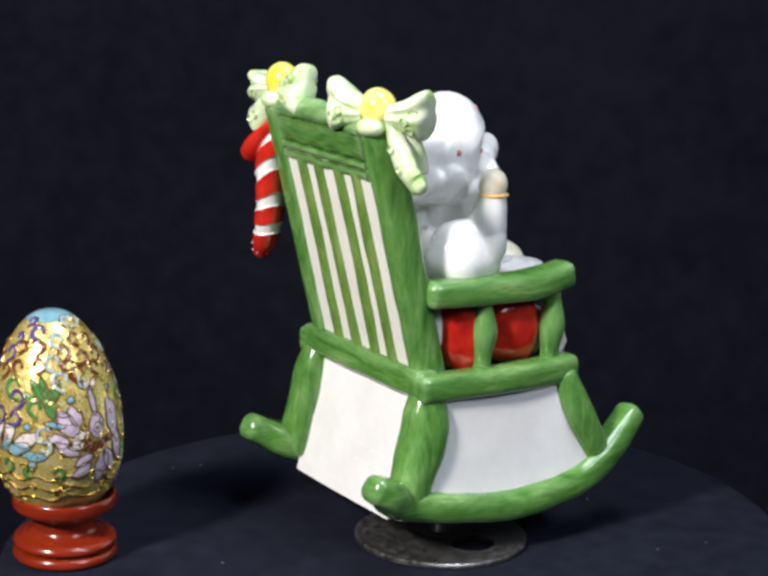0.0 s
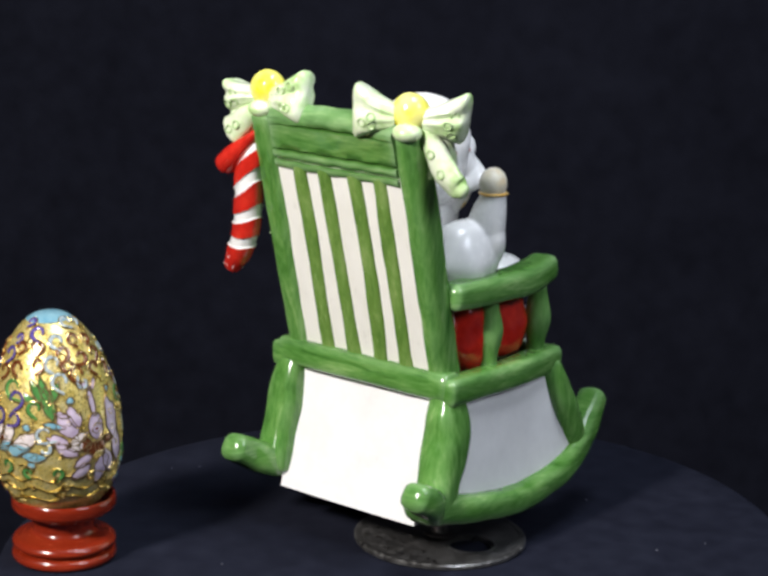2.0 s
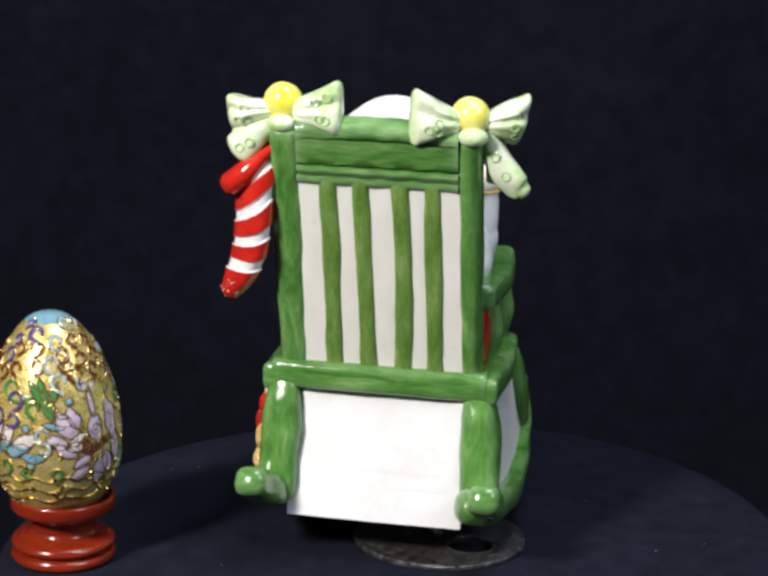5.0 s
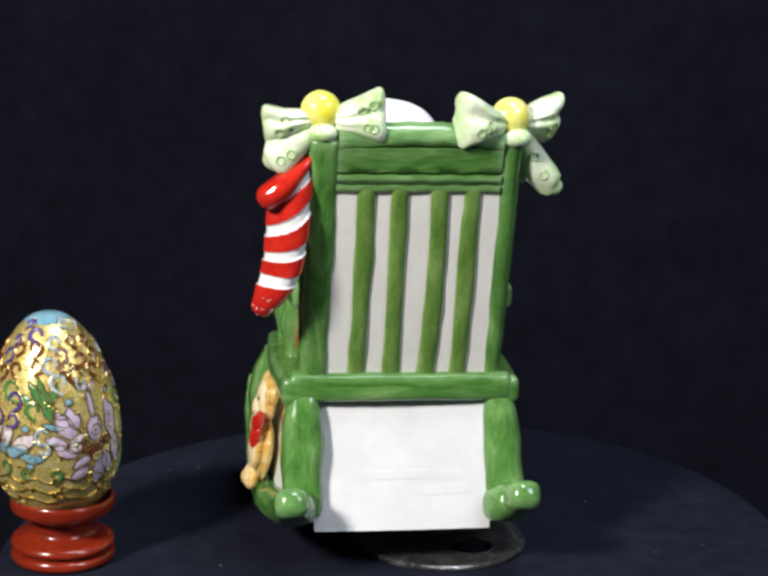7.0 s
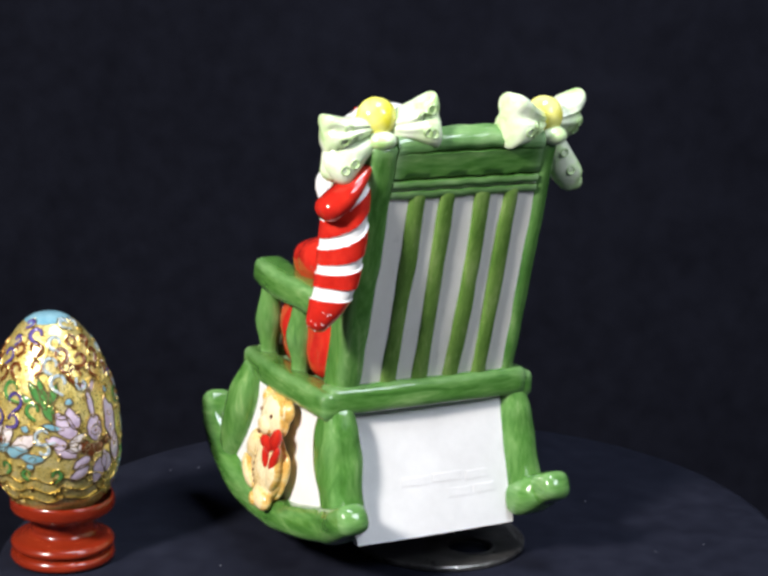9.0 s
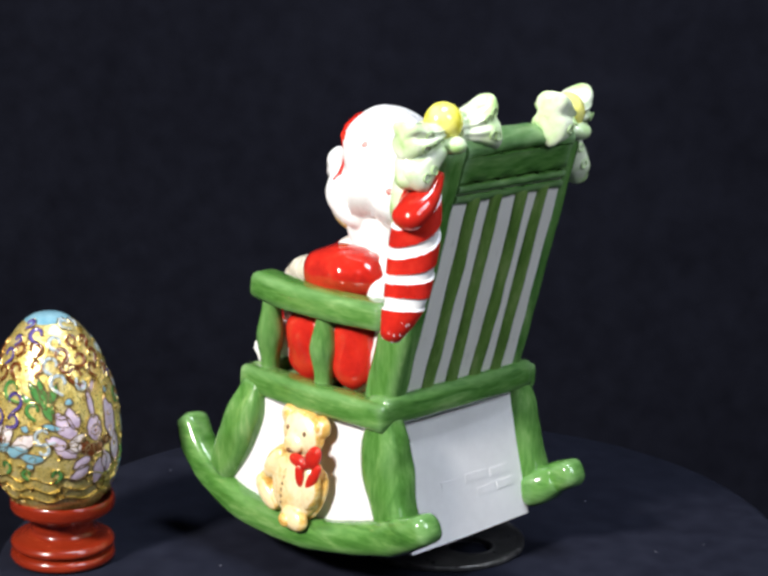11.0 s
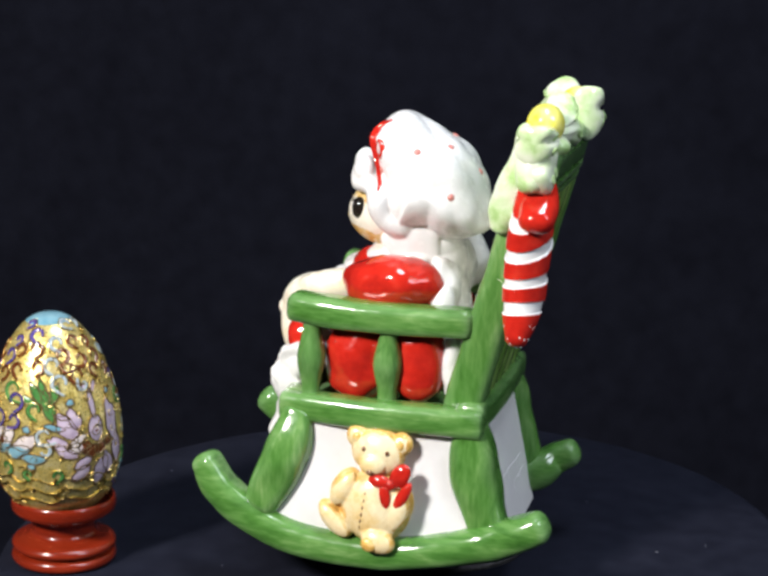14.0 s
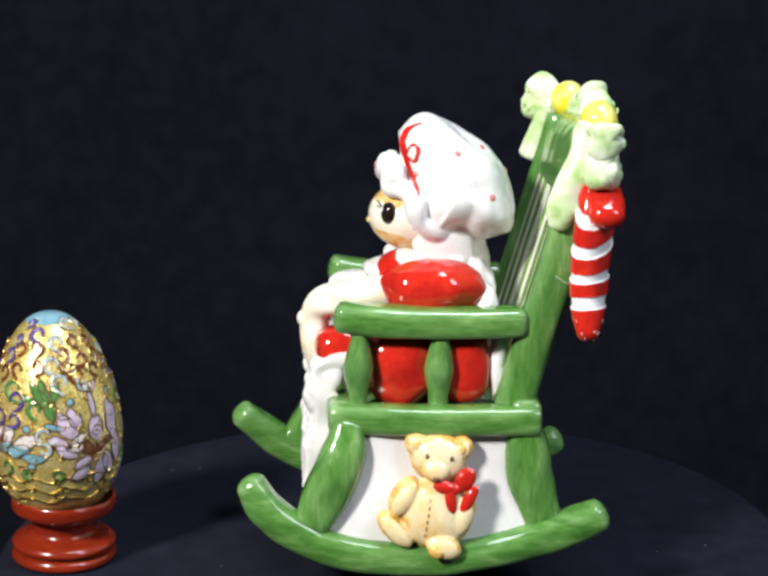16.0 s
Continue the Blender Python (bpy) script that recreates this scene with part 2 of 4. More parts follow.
# ---- the setting ----
def setting():
    bm = bmesh.new()  # table under everything, under the same dark cloth
    slab(bm, ((-1.2, -0.9, -0.30), (1.2, -0.9, -0.30), (1.2, 0.9, -0.30), (-1.2, 0.9, -0.30)), (0, 0, -0.03), cuts=4)
    tagged(part("table_covering", bm, CLOTH, flat=True), "dark navy cloth spread over the table", "cloth", kind="structure")
    bm = bmesh.new()  # backdrop hung behind, with slow folds
    def folds(u, v):
        return Vector((0, 0.006 * math.sin(u * 23 + 2 * v) + 0.012 * math.sin(u * 7.3 + 1), 0))
    slab(bm, ((-1.2, 0.62, -0.299), (1.2, 0.62, -0.299), (1.2, 0.66, 1.3), (-1.2, 0.66, 1.3)), (0, 0.004, 0), cuts=40, bend=folds)
    tagged(part("backdrop", bm, DROP), "plain black cloth backdrop hung behind the display", "backdrop", kind="structure")
    walls = {"wall_north": ((0, 1.15, 1.0), (1.65, 0.05, 1.2)), "wall_south": ((0, -2.25, 1.0), (1.65, 0.05, 1.2)),
             "wall_east": ((1.65, -0.55, 1.0), (0.05, 1.75, 1.2)), "wall_west": ((-1.65, -0.55, 1.0), (0.05, 1.75, 1.2)),
             "floor": ((0, -0.55, -0.85), (1.7, 1.75, 0.05)), "ceiling": ((0, -0.55, 2.25), (1.7, 1.75, 0.05))}
    for name, (c, r) in walls.items():
        bm = bmesh.new()
        bmesh.ops.create_cube(bm, size=2, matrix=Matrix.LocRotScale(c, None, r))
        tagged(part(name, bm, PLASTER, flat=True), "plain grey plaster closing the room", name.split("_")[0], kind="structure")
    stand = tagged(new("display_stand"), "round display stand draped in dark navy cloth", "display stand")
    cx, cy = -0.0118, -0.0024
    def ring_at(sc, z):
        ring = []
        for k in range(144):
            t = 2 * math.pi * k / 144
            drape = max(0.0, -z - 0.003) * 0.22 * (1 + math.sin(t * 17 + 2 * math.sin(3 * t)))
            a, b = (0.1267 * sc + drape) * math.cos(t), (0.1425 * sc + drape) * math.sin(t)
            ca, sa = 0.8426, -0.5386
            ring.append((cx + a * ca - b * sa, cy + a * sa + b * ca, z))
        return ring
    bm = bmesh.new()
    skin(bm, [ring_at(*p) for p in ((1.0, -0.0105), (1.0, -0.006), (0.998, -0.003), (0.991, -0.0010), (0.975, -0.0002), (0.9, 0), (0.7, 0), (0.4, 0), (0.05, 0))])
    part("cloth_top", bm, CLOTH, stand, "dark navy cloth lying flat")
    bm = bmesh.new()
    skin(bm, [ring_at(*p) for p in ((1.001, -0.298), (1.001, -0.15), (1.001, -0.06), (1.001, -0.03), (1.001, -0.0105))])
    part("cloth_skirt", bm, CLOTH, stand, "dark navy cloth hanging in folds")

    bm = bmesh.new()  # pale lint caught on the cloth
    for i in range(22):
        t, r = random.uniform(0, 6.28), 0.12 * math.sqrt(random.random())
        x, y, a, l = cx + r * math.cos(t), cy + r * math.sin(t), random.uniform(0, 3.14), random.uniform(0.0002, 0.0007)
        if math.hypot(x, y) > 0.032 and math.hypot(x + 0.12, y + 0.03) > 0.019:
            d = Vector((math.cos(a), math.sin(a), 0)) * l
            c = Vector((x, y, 0.00012))
            sweep(bm, [(*(c - d), 0.00010, 0.0001), (*(c + Vector((0, 0, 0.0001))), 0.00013, 0.0001), (*(c + d), 0.00010, 0.0001)], (0, 0, 1), n=5, steps=5)
    tagged(part("lint", bm, LINT), "pale specks of lint on the dark cloth", "lint", kind="stuff")


setting()


# ---- steel winding disc on which the figurine turns ----
def winding_disc():
    bm = bmesh.new()
    R, z0, z1, n = 28.8, 0.05, 1.9, 96
    hx, hy, hr, m = 10.3, -8.2, 7.4, 40
    def circle(r, z, k, c=(0, 0)):
        return [bm.verts.new((c[0] + r * math.cos(2 * math.pi * i / k), c[1] + r * math.sin(2 * math.pi * i / k), z)) for i in range(k)]
    def strip(a, b):
        for i in range(len(a)):
            bm.faces.new((a[i], a[(i + 1) % len(a)], b[(i + 1) % len(a)], b[i]))
    outs = [circle(r, z, n) for r, z in ((R - 0.5, z0), (R, z0 + 0.4), (R, z1 - 0.5), (R - 0.6, z1), (R - 1.8, z1 + 0.05), (R - 2.4, z1 - 0.15))]
    ins = [circle(r, z, m, (hx, hy)) for r, z in ((hr, z0), (hr, z1 - 0.3), (hr + 0.35, z1 + 0.12), (hr + 0.9, z1 + 0.05), (hr + 1.3, z1 - 0.15))]
    for seq in (outs, ins):
        for a, b in zip(seq, seq[1:]):
            strip(a, b)
    for a, b in ((outs[-1], ins[-1]), (outs[0], ins[0])):
        edges = [bm.edges.get((l[i], l[(i + 1) % len(l)])) for l in (a, b) for i in range(len(l))]
        bmesh.ops.triangle_fill(bm, edges=edges, use_beauty=True)
    s = Matrix.Scale(0.001, 4)
    disc = part("winding_disc", bm, STEEL, None, flat=True, m=s)
    tagged(disc, "worn dull steel winding disc with a round hole", "winding disc")
    bm = bmesh.new()
    lathe(bm, [(5.2, 1.9), (5.2, 2.5), (3.2, 2.9), (3.0, 4), (3.0, 13.2)], 28)
    part("stem", bm, STEEL, disc, "short steel stem", m=s)


winding_disc()

# ---- the rocking-chair figurine ----
FIG = Matrix.Translation((-0.0185, 0.0064, 0)) @ pose(0, 0, 0, 0, 0, 11.2) @ Matrix.Scale(0.001, 4)
figurine = tagged(new("rocking_chair_figurine"), "glazed ceramic rocking chair with a bonneted doll, turning on its disc", "figurine")


def fpart(name, bm, mats, parent=figurine, label="", flat=False):
    return part(name, bm, mats, parent, label, flat, FIG)


def back_y(z):
    """How far back the rear face of the backrest lies at height z."""
    return -32.6 - 0.262 * (z - 68.5)


def base():
    # white body of the base: a flared box with its own top and bottom
    bm = bmesh.new()
    skin(bm, [[(-33.5, 26, z0), (32, 26, z0), (31, -28.5, z0), (-32, -28.5, z0)] if k == 0 else
              [(-36, 31, z0), (35, 31, z0), (34, -32.6, z0), (-35, -32.6, z0)] for k, z0 in ((0, 56.5), (1, 26))][::-1])
    fpart("base_core", bm, WHITE, flat=True)
    for name, cs, dep in (("rear_panel", ((-30, -29.6, 57), (29, -29.6, 57), (27.6, -39.2, 15.2), (-28.6, -39.2, 15.2)), (0, 2.4, 0)),
                          ("side_panel", ((-34.8, -27, 57), (-36.8, 25, 57), (-40.6, 34, 19.5), (-37.6, -36, 19.5)), (2.6, 0, 0)),
                          ("side_panel", ((33.8, -27, 57), (34.2, 26, 57), (39.4, 38, 19.5), (37.0, -36, 19.5)), (-2.6, 0, 0)),
                          ("front_panel", ((-33, 27, 57), (32, 27, 57), (34, 35, 19.5), (-35, 35, 19.5)), (0, -2.6, 0))):
        bm = bmesh.new()
        slab(bm, cs, dep, cuts=10, bend=lambda u, v: Vector((0.25 * math.sin(5 * v + u), 0.3 * math.sin(4 * u + 3 * v), 0)))
        p = fpart(name, bm, WHITE, label="plain white glazed panel")
        if name == "rear_panel":  # faint impressed lettering, as bars
            for z, x0, x1 in ((33.6, -12, -3), (33.8, -1, 9), (33.4, 11, 19), (28.6, 4, 12), (28.8, 13.5, 21)):
                bm = bmesh.new()
                def on_panel(x, zz):
                    u, v = (x + 30) / 59, (57 - zz) / 41.8
                    return (x, -29.6 - v * 9.6 + 0.3 * math.sin(4 * u + 3 * v) - 0.14, zz)
                slab(bm, (on_panel(x0, z), on_panel(x1, z), on_panel(x1, z - 2.6), on_panel(x0, z - 2.6)), (0, 0.8, 0), cuts=2)
                fpart("impressed_bar", bm, WHITE, p, flat=True)
    # underside with the music works' housing
    bm = bmesh.new()
    slab(bm, ((-27, -37.0, 15.4), (26, -37.0, 15.4), (28, 30, 15.4), (-29, 30, 15.4)), (0, 0, 5), cuts=2)
    fpart("underside", bm, WHITE, flat=True)
    # bulging legs: middle line and half widths from the seat rail down to the rocker
    for rows in ([(-32.4, -29.2, 57, 4.8, 5.0), (-32.5, -30.0, 50, 6.3, 6.6), (-32.5, -31.0, 42, 6.8, 7.4), (-32.5, -33.6, 33, 6.6, 7.0), (-32.5, -36.2, 25, 6.2, 6.0), (-32.6, -36.8, 21, 5.8, 5.0)],
                 [(30.0, -27.6, 57, 4.6, 5.2), (31.0, -27.8, 50, 5.9, 7.2), (31.6, -29.2, 42, 6.3, 7.6), (32.2, -32.0, 33, 6.3, 7.0), (33.0, -34.6, 25, 6.0, 6.4), (33.2, -36.2, 21, 5.8, 5.2)],
                 [(-34.8, 24.0, 57, 4.8, 4.8), (-35.6, 25.4, 50, 6.6, 6.4), (-36.6, 27.8, 42, 7.4, 7.4), (-37.4, 31.6, 33, 6.8, 6.6), (-37.8, 34.6, 27, 6.0, 5.6)],
                 [(32.4, 25.2, 57, 4.6, 4.6), (33.4, 28.0, 50, 5.6, 5.2), (34.4, 31.8, 42, 5.8, 5.4), (35.2, 36.2, 34, 5.4, 5.0), (35.6, 39.4, 28, 5.0, 4.6)]):
        bm = bmesh.new()
        sweep(bm, rows, (1, 0, 0), n=32, steps=30, power=2.9, wob=0.09, rounded=0.4)
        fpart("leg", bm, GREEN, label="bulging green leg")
    for s, w, fore, aft, drop in ((-1, 40.0, 53.2, -52.4, -0.8), (1, 37.4, 56.6, -49.6, 0.0)):
        bm = bmesh.new()
        out = 2.4 if s > 0 else 1.4  # the tail turns outward
        toe = 4.8 if s > 0 else 2.4  # and the fore end turns in
        sweep(bm, [(s * (w - toe), fore, 38.4 + drop * 0.6, 5.0, 4.4), (s * (w - 0.55 * toe), 48, 31.0 + drop, 5.4, 5.4), (s * (w - 0.2 * toe), 36, 22.8 + drop, 5.4, 5.3), (s * w, 20, 18.0 + drop, 5.4, 5.2), (s * w, 0, 16.8 + drop, 5.4, 4.9),
                   (s * (w - 1.2), -20, 18.8 + drop * 0.6, 5.8, 5.0), (s * (w - 4.2), -32, 21.2, 6.8, 5.5), (s * (w - 4.6), -39.5, 23.4, 6.8, 5.9), (s * (w - 4.2 + out), aft + 5.4, 27.0, 5.9, 5.2), (s * (w - 3.8 + out), aft, 29.8, 5.0, 4.6)],
              (1, 0, 0), n=28, steps=60, power=2.9, wob=0.09, rounded=0.7)
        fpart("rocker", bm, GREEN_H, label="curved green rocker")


def seat():
    for name, rows in (("rear_rail", [(-35.6, -29.4, 60.2, 4.5, 4.7), (-12, -30.2, 60.4, 4.4, 4.6), (12, -30.0, 60.3, 4.4, 4.6), (32.4, -28.9, 60.0, 4.4, 4.7)]),
                       ("front_rail", [(-33, 26.4, 58.9, 4.2, 4.2), (0, 27, 58.7, 4.2, 4.2), (32, 26.4, 58.9, 4.2, 4.2)])):
        bm = bmesh.new()
        sweep(bm, rows, (0, 1, 0), n=28, steps=30, power=4.0, wob=0.045, rounded=0.3)
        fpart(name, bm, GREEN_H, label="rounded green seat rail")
    for rows in ([(-34.6, -32.5, 58.9, 4.7, 4.5), (-35.6, 0, 58.7, 4.7, 4.4), (-33.6, 29.0, 58.2, 4.6, 4.6)], [(31.9, -31.4, 58.9, 4.6, 4.5), (33.4, 0, 58.7, 4.7, 4.4), (31.6, 29.0, 58.6, 4.6, 4.6)]):
        bm = bmesh.new()
        sweep(bm, rows, (1, 0, 0), n=28, steps=30, power=4.0, wob=0.045, rounded=0.35)
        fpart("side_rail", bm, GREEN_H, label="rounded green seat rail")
    bm = bmesh.new()
    slab(bm, ((-34, -30, 60.6), (33, -30, 60.6), (32, 27, 60.6), (-33, 27, 60.6)), (0, 0, -3.2), cuts=4)
    fpart("seat_board", bm, GREEN, label="green seat board")


def arms():
    for s, w in ((-1, 31.0), (1, 29.0)):
        bm = bmesh.new()
        sweep(bm, [(s * (w - 0.6), 27.0, 89.4 + 0.6 * s, 5.4, 4.5), (s * (w + 0.6), 15, 88.2, 5.8, 4.7), (s * (w + 0.8), 0, 88.0, 5.7, 4.6), (s * (w + 0.4), -15, 88.2, 5.4, 4.5), (s * w, -26.5, 88.6, 5.0, 4.4)],
              (1, 0, 0), n=24, steps=26, power=4.2, wob=0.035, rounded=0.6)
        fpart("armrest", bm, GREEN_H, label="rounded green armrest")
        for y in (21.6, -2.6 if s < 0 else -6.2):
            bm = bmesh.new()
            x = s * (w + 1.4)
            sweep(bm, [(x, y, 62, 3.0, 2.9), (x, y, 66, 3.2, 3.1), (x, y + 0.2, 72, 4.5, 4.4), (x, y + 0.2, 76, 4.4, 4.3), (x, y, 82, 3.2, 3.0), (x, y, 85, 2.8, 2.8)], (1, 0, 0), n=18, steps=18, wob=0.08, rounded=0)
            fpart("baluster", bm, GREEN, label="bulging green arm baluster")


def backrest():
    thick = 11.0
    for x0, x1, w0, w1, pw in ((-29.4, -29.9, 4.4, 4.9, 3.4), (27.1, 26.2, 3.7, 4.0, 2.5)):
        bm = bmesh.new()
        rows = [(x0 + (x1 - x0) * u, back_y(62 + 80 * u) + thick / 2 + (-0.2 if x0 < 0 else 0.5), 62 + 80 * u, w0 + (w1 - w0) * u + (0.5 * math.sin(math.pi * u) if x0 < 0 else 0.3 * math.sin(math.pi * u)), thick / 2 + 0.5) for u in (0, 0.25, 0.5, 0.75, 1)]
        sweep(bm, rows, (1, 0, 0), n=28, steps=34, power=pw, wob=0.06, rounded=0.35)
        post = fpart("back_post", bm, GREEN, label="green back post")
        if x0 < 0:  # mended break across the post
            bm = bmesh.new()
            y = back_y(103)
            sweep(bm, [(-34.85, y + 5.9, 103.6, 0.18, 0.2), (-34.95, y + 4.8, 103.0, 0.18, 0.2), (-34.95, y + 3.4, 102.0, 0.2, 0.22), (-34.7, y + 1.4, 101.2, 0.18, 0.2)], (0, 0, 1), n=6, steps=16, wob=0.5)
            fpart("hairline_crack", bm, CRACK, post, "pale mended crack")
    bm = bmesh.new()
    cs = [(x, back_y(z) + 0.5, z) for x, z in ((-27, 64), (26, 64), (25, 130), (-27, 130))]
    slab(bm, cs, (0, 9.0, 0), cuts=12)
    fpart("back_panel", bm, CREAM, label="cream white back panel")
    # front and rear slats, painted green over the white panel
    for foot, mid, head, w in ((-16.1, -16.1, -16.6, 2.75), (-4.9, -5.7, -6.6, 2.65), (6.0, 6.7, 5.5, 2.85), (16.4, 16.1, 15.5, 2.75)):
        for face in (0, 1):
            bm = bmesh.new()
            rows = []
            for u in (0, 0.2, 0.4, 0.6, 0.8, 1):
                z = 64 + 63 * u
                y = back_y(z) + (0.7 if face == 0 else 9.4)
                x = foot * (1 - u) * (1 - 2 * u) + 4 * mid * u * (1 - u) + head * u * (2 * u - 1)
                rows.append((x, y, z, w * (1 if face == 0 else 0.62) * (1 + 0.05 * math.sin(7 * u + foot)), 1.45 if face == 0 else 0.7))
            sweep(bm, rows, (1, 0, 0), n=18, steps=34, power=2.5, wob=0.14, rounded=0.4)
            fpart("slat", bm, SLAT, label="olive green painted slat")
    # crown rail with two grooves low on its rear face and a rolled top
    bm = bmesh.new()
    rings = []
    prof = [(0.0, 125.0), (-1.0, 125.4), (-1.5, 126.6), (-1.3, 127.6), (0.5, 128.1), (-1.3, 128.6), (-1.6, 129.8), (-1.3, 130.8), (0.7, 131.3), (-1.0, 131.9), (-1.2, 134), (-1.2, 137.4),
            (-1.4, 139.2), (0.5, 139.8), (-1.2, 140.4), (-1.5, 142.2), (0.4, 145.2), (3.4, 147.0), (7.0, 146.2), (9.6, 142.5), (10.4, 138), (10.0, 128), (9.6, 125.4)]
    for i in range(25):
        u = i / 24
        x = -26 + 49.6 * u
        ring = []
        for k, (d, z) in enumerate(prof):
            dz = -1.0 * (abs(2 * u - 1) ** 2) if z > 140 else 0
            jit = 0.10 * math.sin(x * 0.5 + z * 0.8) + (0.10 * math.sin(x * 1.3 + k) if k in (4, 8, 13) else 0)
            ring.append((x, back_y(z) + d + 0.7 + jit, z + dz + 0.15 * math.sin(x * 0.7 + k * 0.3)))
        rings.append(ring)
    skin(bm, rings)
    fpart("crown_rail", bm, GREEN_H, label="grooved green crown rail")


def ring_dot(bm, c, normal, r=1.25):
    """A small raised ring painted on a ribbon."""
    n = Vector(normal).normalized()
    a = n.orthogonal().normalized()
    b = n.cross(a)
    c = Vector(c)
    rings = []
    for i in range(12):
        t = 2 * math.pi * i / 12
        d = a * math.cos(t) + b * math.sin(t)
        rings.append([c + d * (r + 0.30 * math.cos(q)) + n * 0.30 * math.sin(q) for q in (0, 1.57, 3.14, 4.71)])
    vs = [[bm.verts.new(p) for p in r_] for r_ in rings]
    for i in range(12):
        for k in range(4):
            bm.faces.new((vs[i][k], vs[(i + 1) % 12][k], vs[(i + 1) % 12][(k + 1) % 4], vs[i][(k + 1) % 4]))


def flare(u, depth):
    """Half height (as a share) and half depth of a loop at u of 0..1 from the knot outward."""
    return 0.38 + 0.62 * u ** 1.15, depth * 1.1 * (0.48 + 0.70 * math.sin(math.pi * (0.10 + 0.72 * u)))


def loop_mesh(bm, root, tip_hi, tip_lo, depth, fold=0.30):
    """A ribbon loop: a puffed wedge, narrow at the root, wide and slit at the tip."""
    root, hi, lo = Vector(root), Vector(tip_hi), Vector(tip_lo)
    out = (hi + lo) / 2 - root
    n = Vector(depth).normalized()
    h = (hi - lo) / 2
    rings = []
    N = 44
    for i in range(29):
        u = i / 28
        s, d = flare(u, Vector(depth).length)
        if u > 0.84:
            e = math.sqrt(max(0.0, 1 - ((u - 0.84) / 0.163) ** 2))
            s, d = s * (0.55 + 0.45 * e), d * (0.16 + 0.84 * e)
        c = root + out * u
        ring = []
        for k in range(N):
            t = 2 * math.pi * k / N
            x, y = math.cos(t), math.sin(t)
            q = (abs(x) ** 2.4 + abs(y) ** 2.4) ** (-1 / 2.4)
            deep = fold * math.exp(-((x - 0.10 - 0.15 * u) / 0.17) ** 2) * (0.5 + 0.7 * u)
            pleat = 0.16 * (1 - u) * (math.exp(-((x - 0.58) / 0.13) ** 2) + math.exp(-((x + 0.48) / 0.13) ** 2))
            crease = 1 - (deep + pleat) * (1 if y < 0 else 0.7)
            p = c + h * x * q * s + n * y * q * d * crease
            ring.append(p + (h.normalized() * noise.noise(p * 0.16) + n * noise.noise(p * 0.19 + Vector((9, 0, 0)))) * 1.1 * u)
        rings.append(ring)
    skin(bm, rings)


def on_loop(root, hi, lo, depth, u, x, sign):
    root, hi, lo = Vector(root), Vector(hi), Vector(lo)
    n = Vector(depth).normalized()
    s, d = flare(u, Vector(depth).length)
    return root + ((hi + lo) / 2 - root) * u + (hi - lo) / 2 * x * s + n * sign * d * 0.93, n * sign


def bow(knot, loops, tails, under):
    bm = bmesh.new()
    blob(bm, knot, (6.0, 5.6, 6.0), sub=4, amp=0.03, freq=0.2)
    k = fpart("bow", bm, YELLOW, label="pale green ribbon bow with a yellow ball knot")
    bm = bmesh.new()
    blob(bm, under, (4.6, 4.6, 3.0), (0, 0, 8), sub=3, amp=0.06)
    fpart("ribbon_knot", bm, PALE, k, "pale green ribbon knot")
    for root, hi, lo, depth, dots in loops:
        bm = bmesh.new()
        loop_mesh(bm, root, hi, lo, depth)
        bm.normal_update()
        tree = bvh_of(bm)
        fpart("ribbon_loop", bm, PALE, k, "pale green ribbon loop with ring dots")
        for u, x, sign in dots:  # each ring lies on the ribbon's skin
            c, n = on_loop(root, hi, lo, depth, u, x * 0.8, sign)
            at, face, *_ = tree.ray_cast(c + n * 30, -n)
            if at:
                bm = bmesh.new()
                face = face if face.dot(n) > 0 else -face
                ring_dot(bm, at + face * 0.12, face)
                RINGS.append(bm)
    for rows, side, dots in tails:
        bm = bmesh.new()
        sweep(bm, rows, side, n=24, steps=26, power=2.2, wob=0.16, rounded=0.8)
        fpart("ribbon_tail", bm, PALE, k, "pale green ribbon tail")
        for c, n in dots:
            bm = bmesh.new()
            ring_dot(bm, c, n)
            RINGS.append(bm)
    for bm in RINGS:
        fpart("ring_dot", bm, RING, k)
    RINGS.clear()


RINGS = []


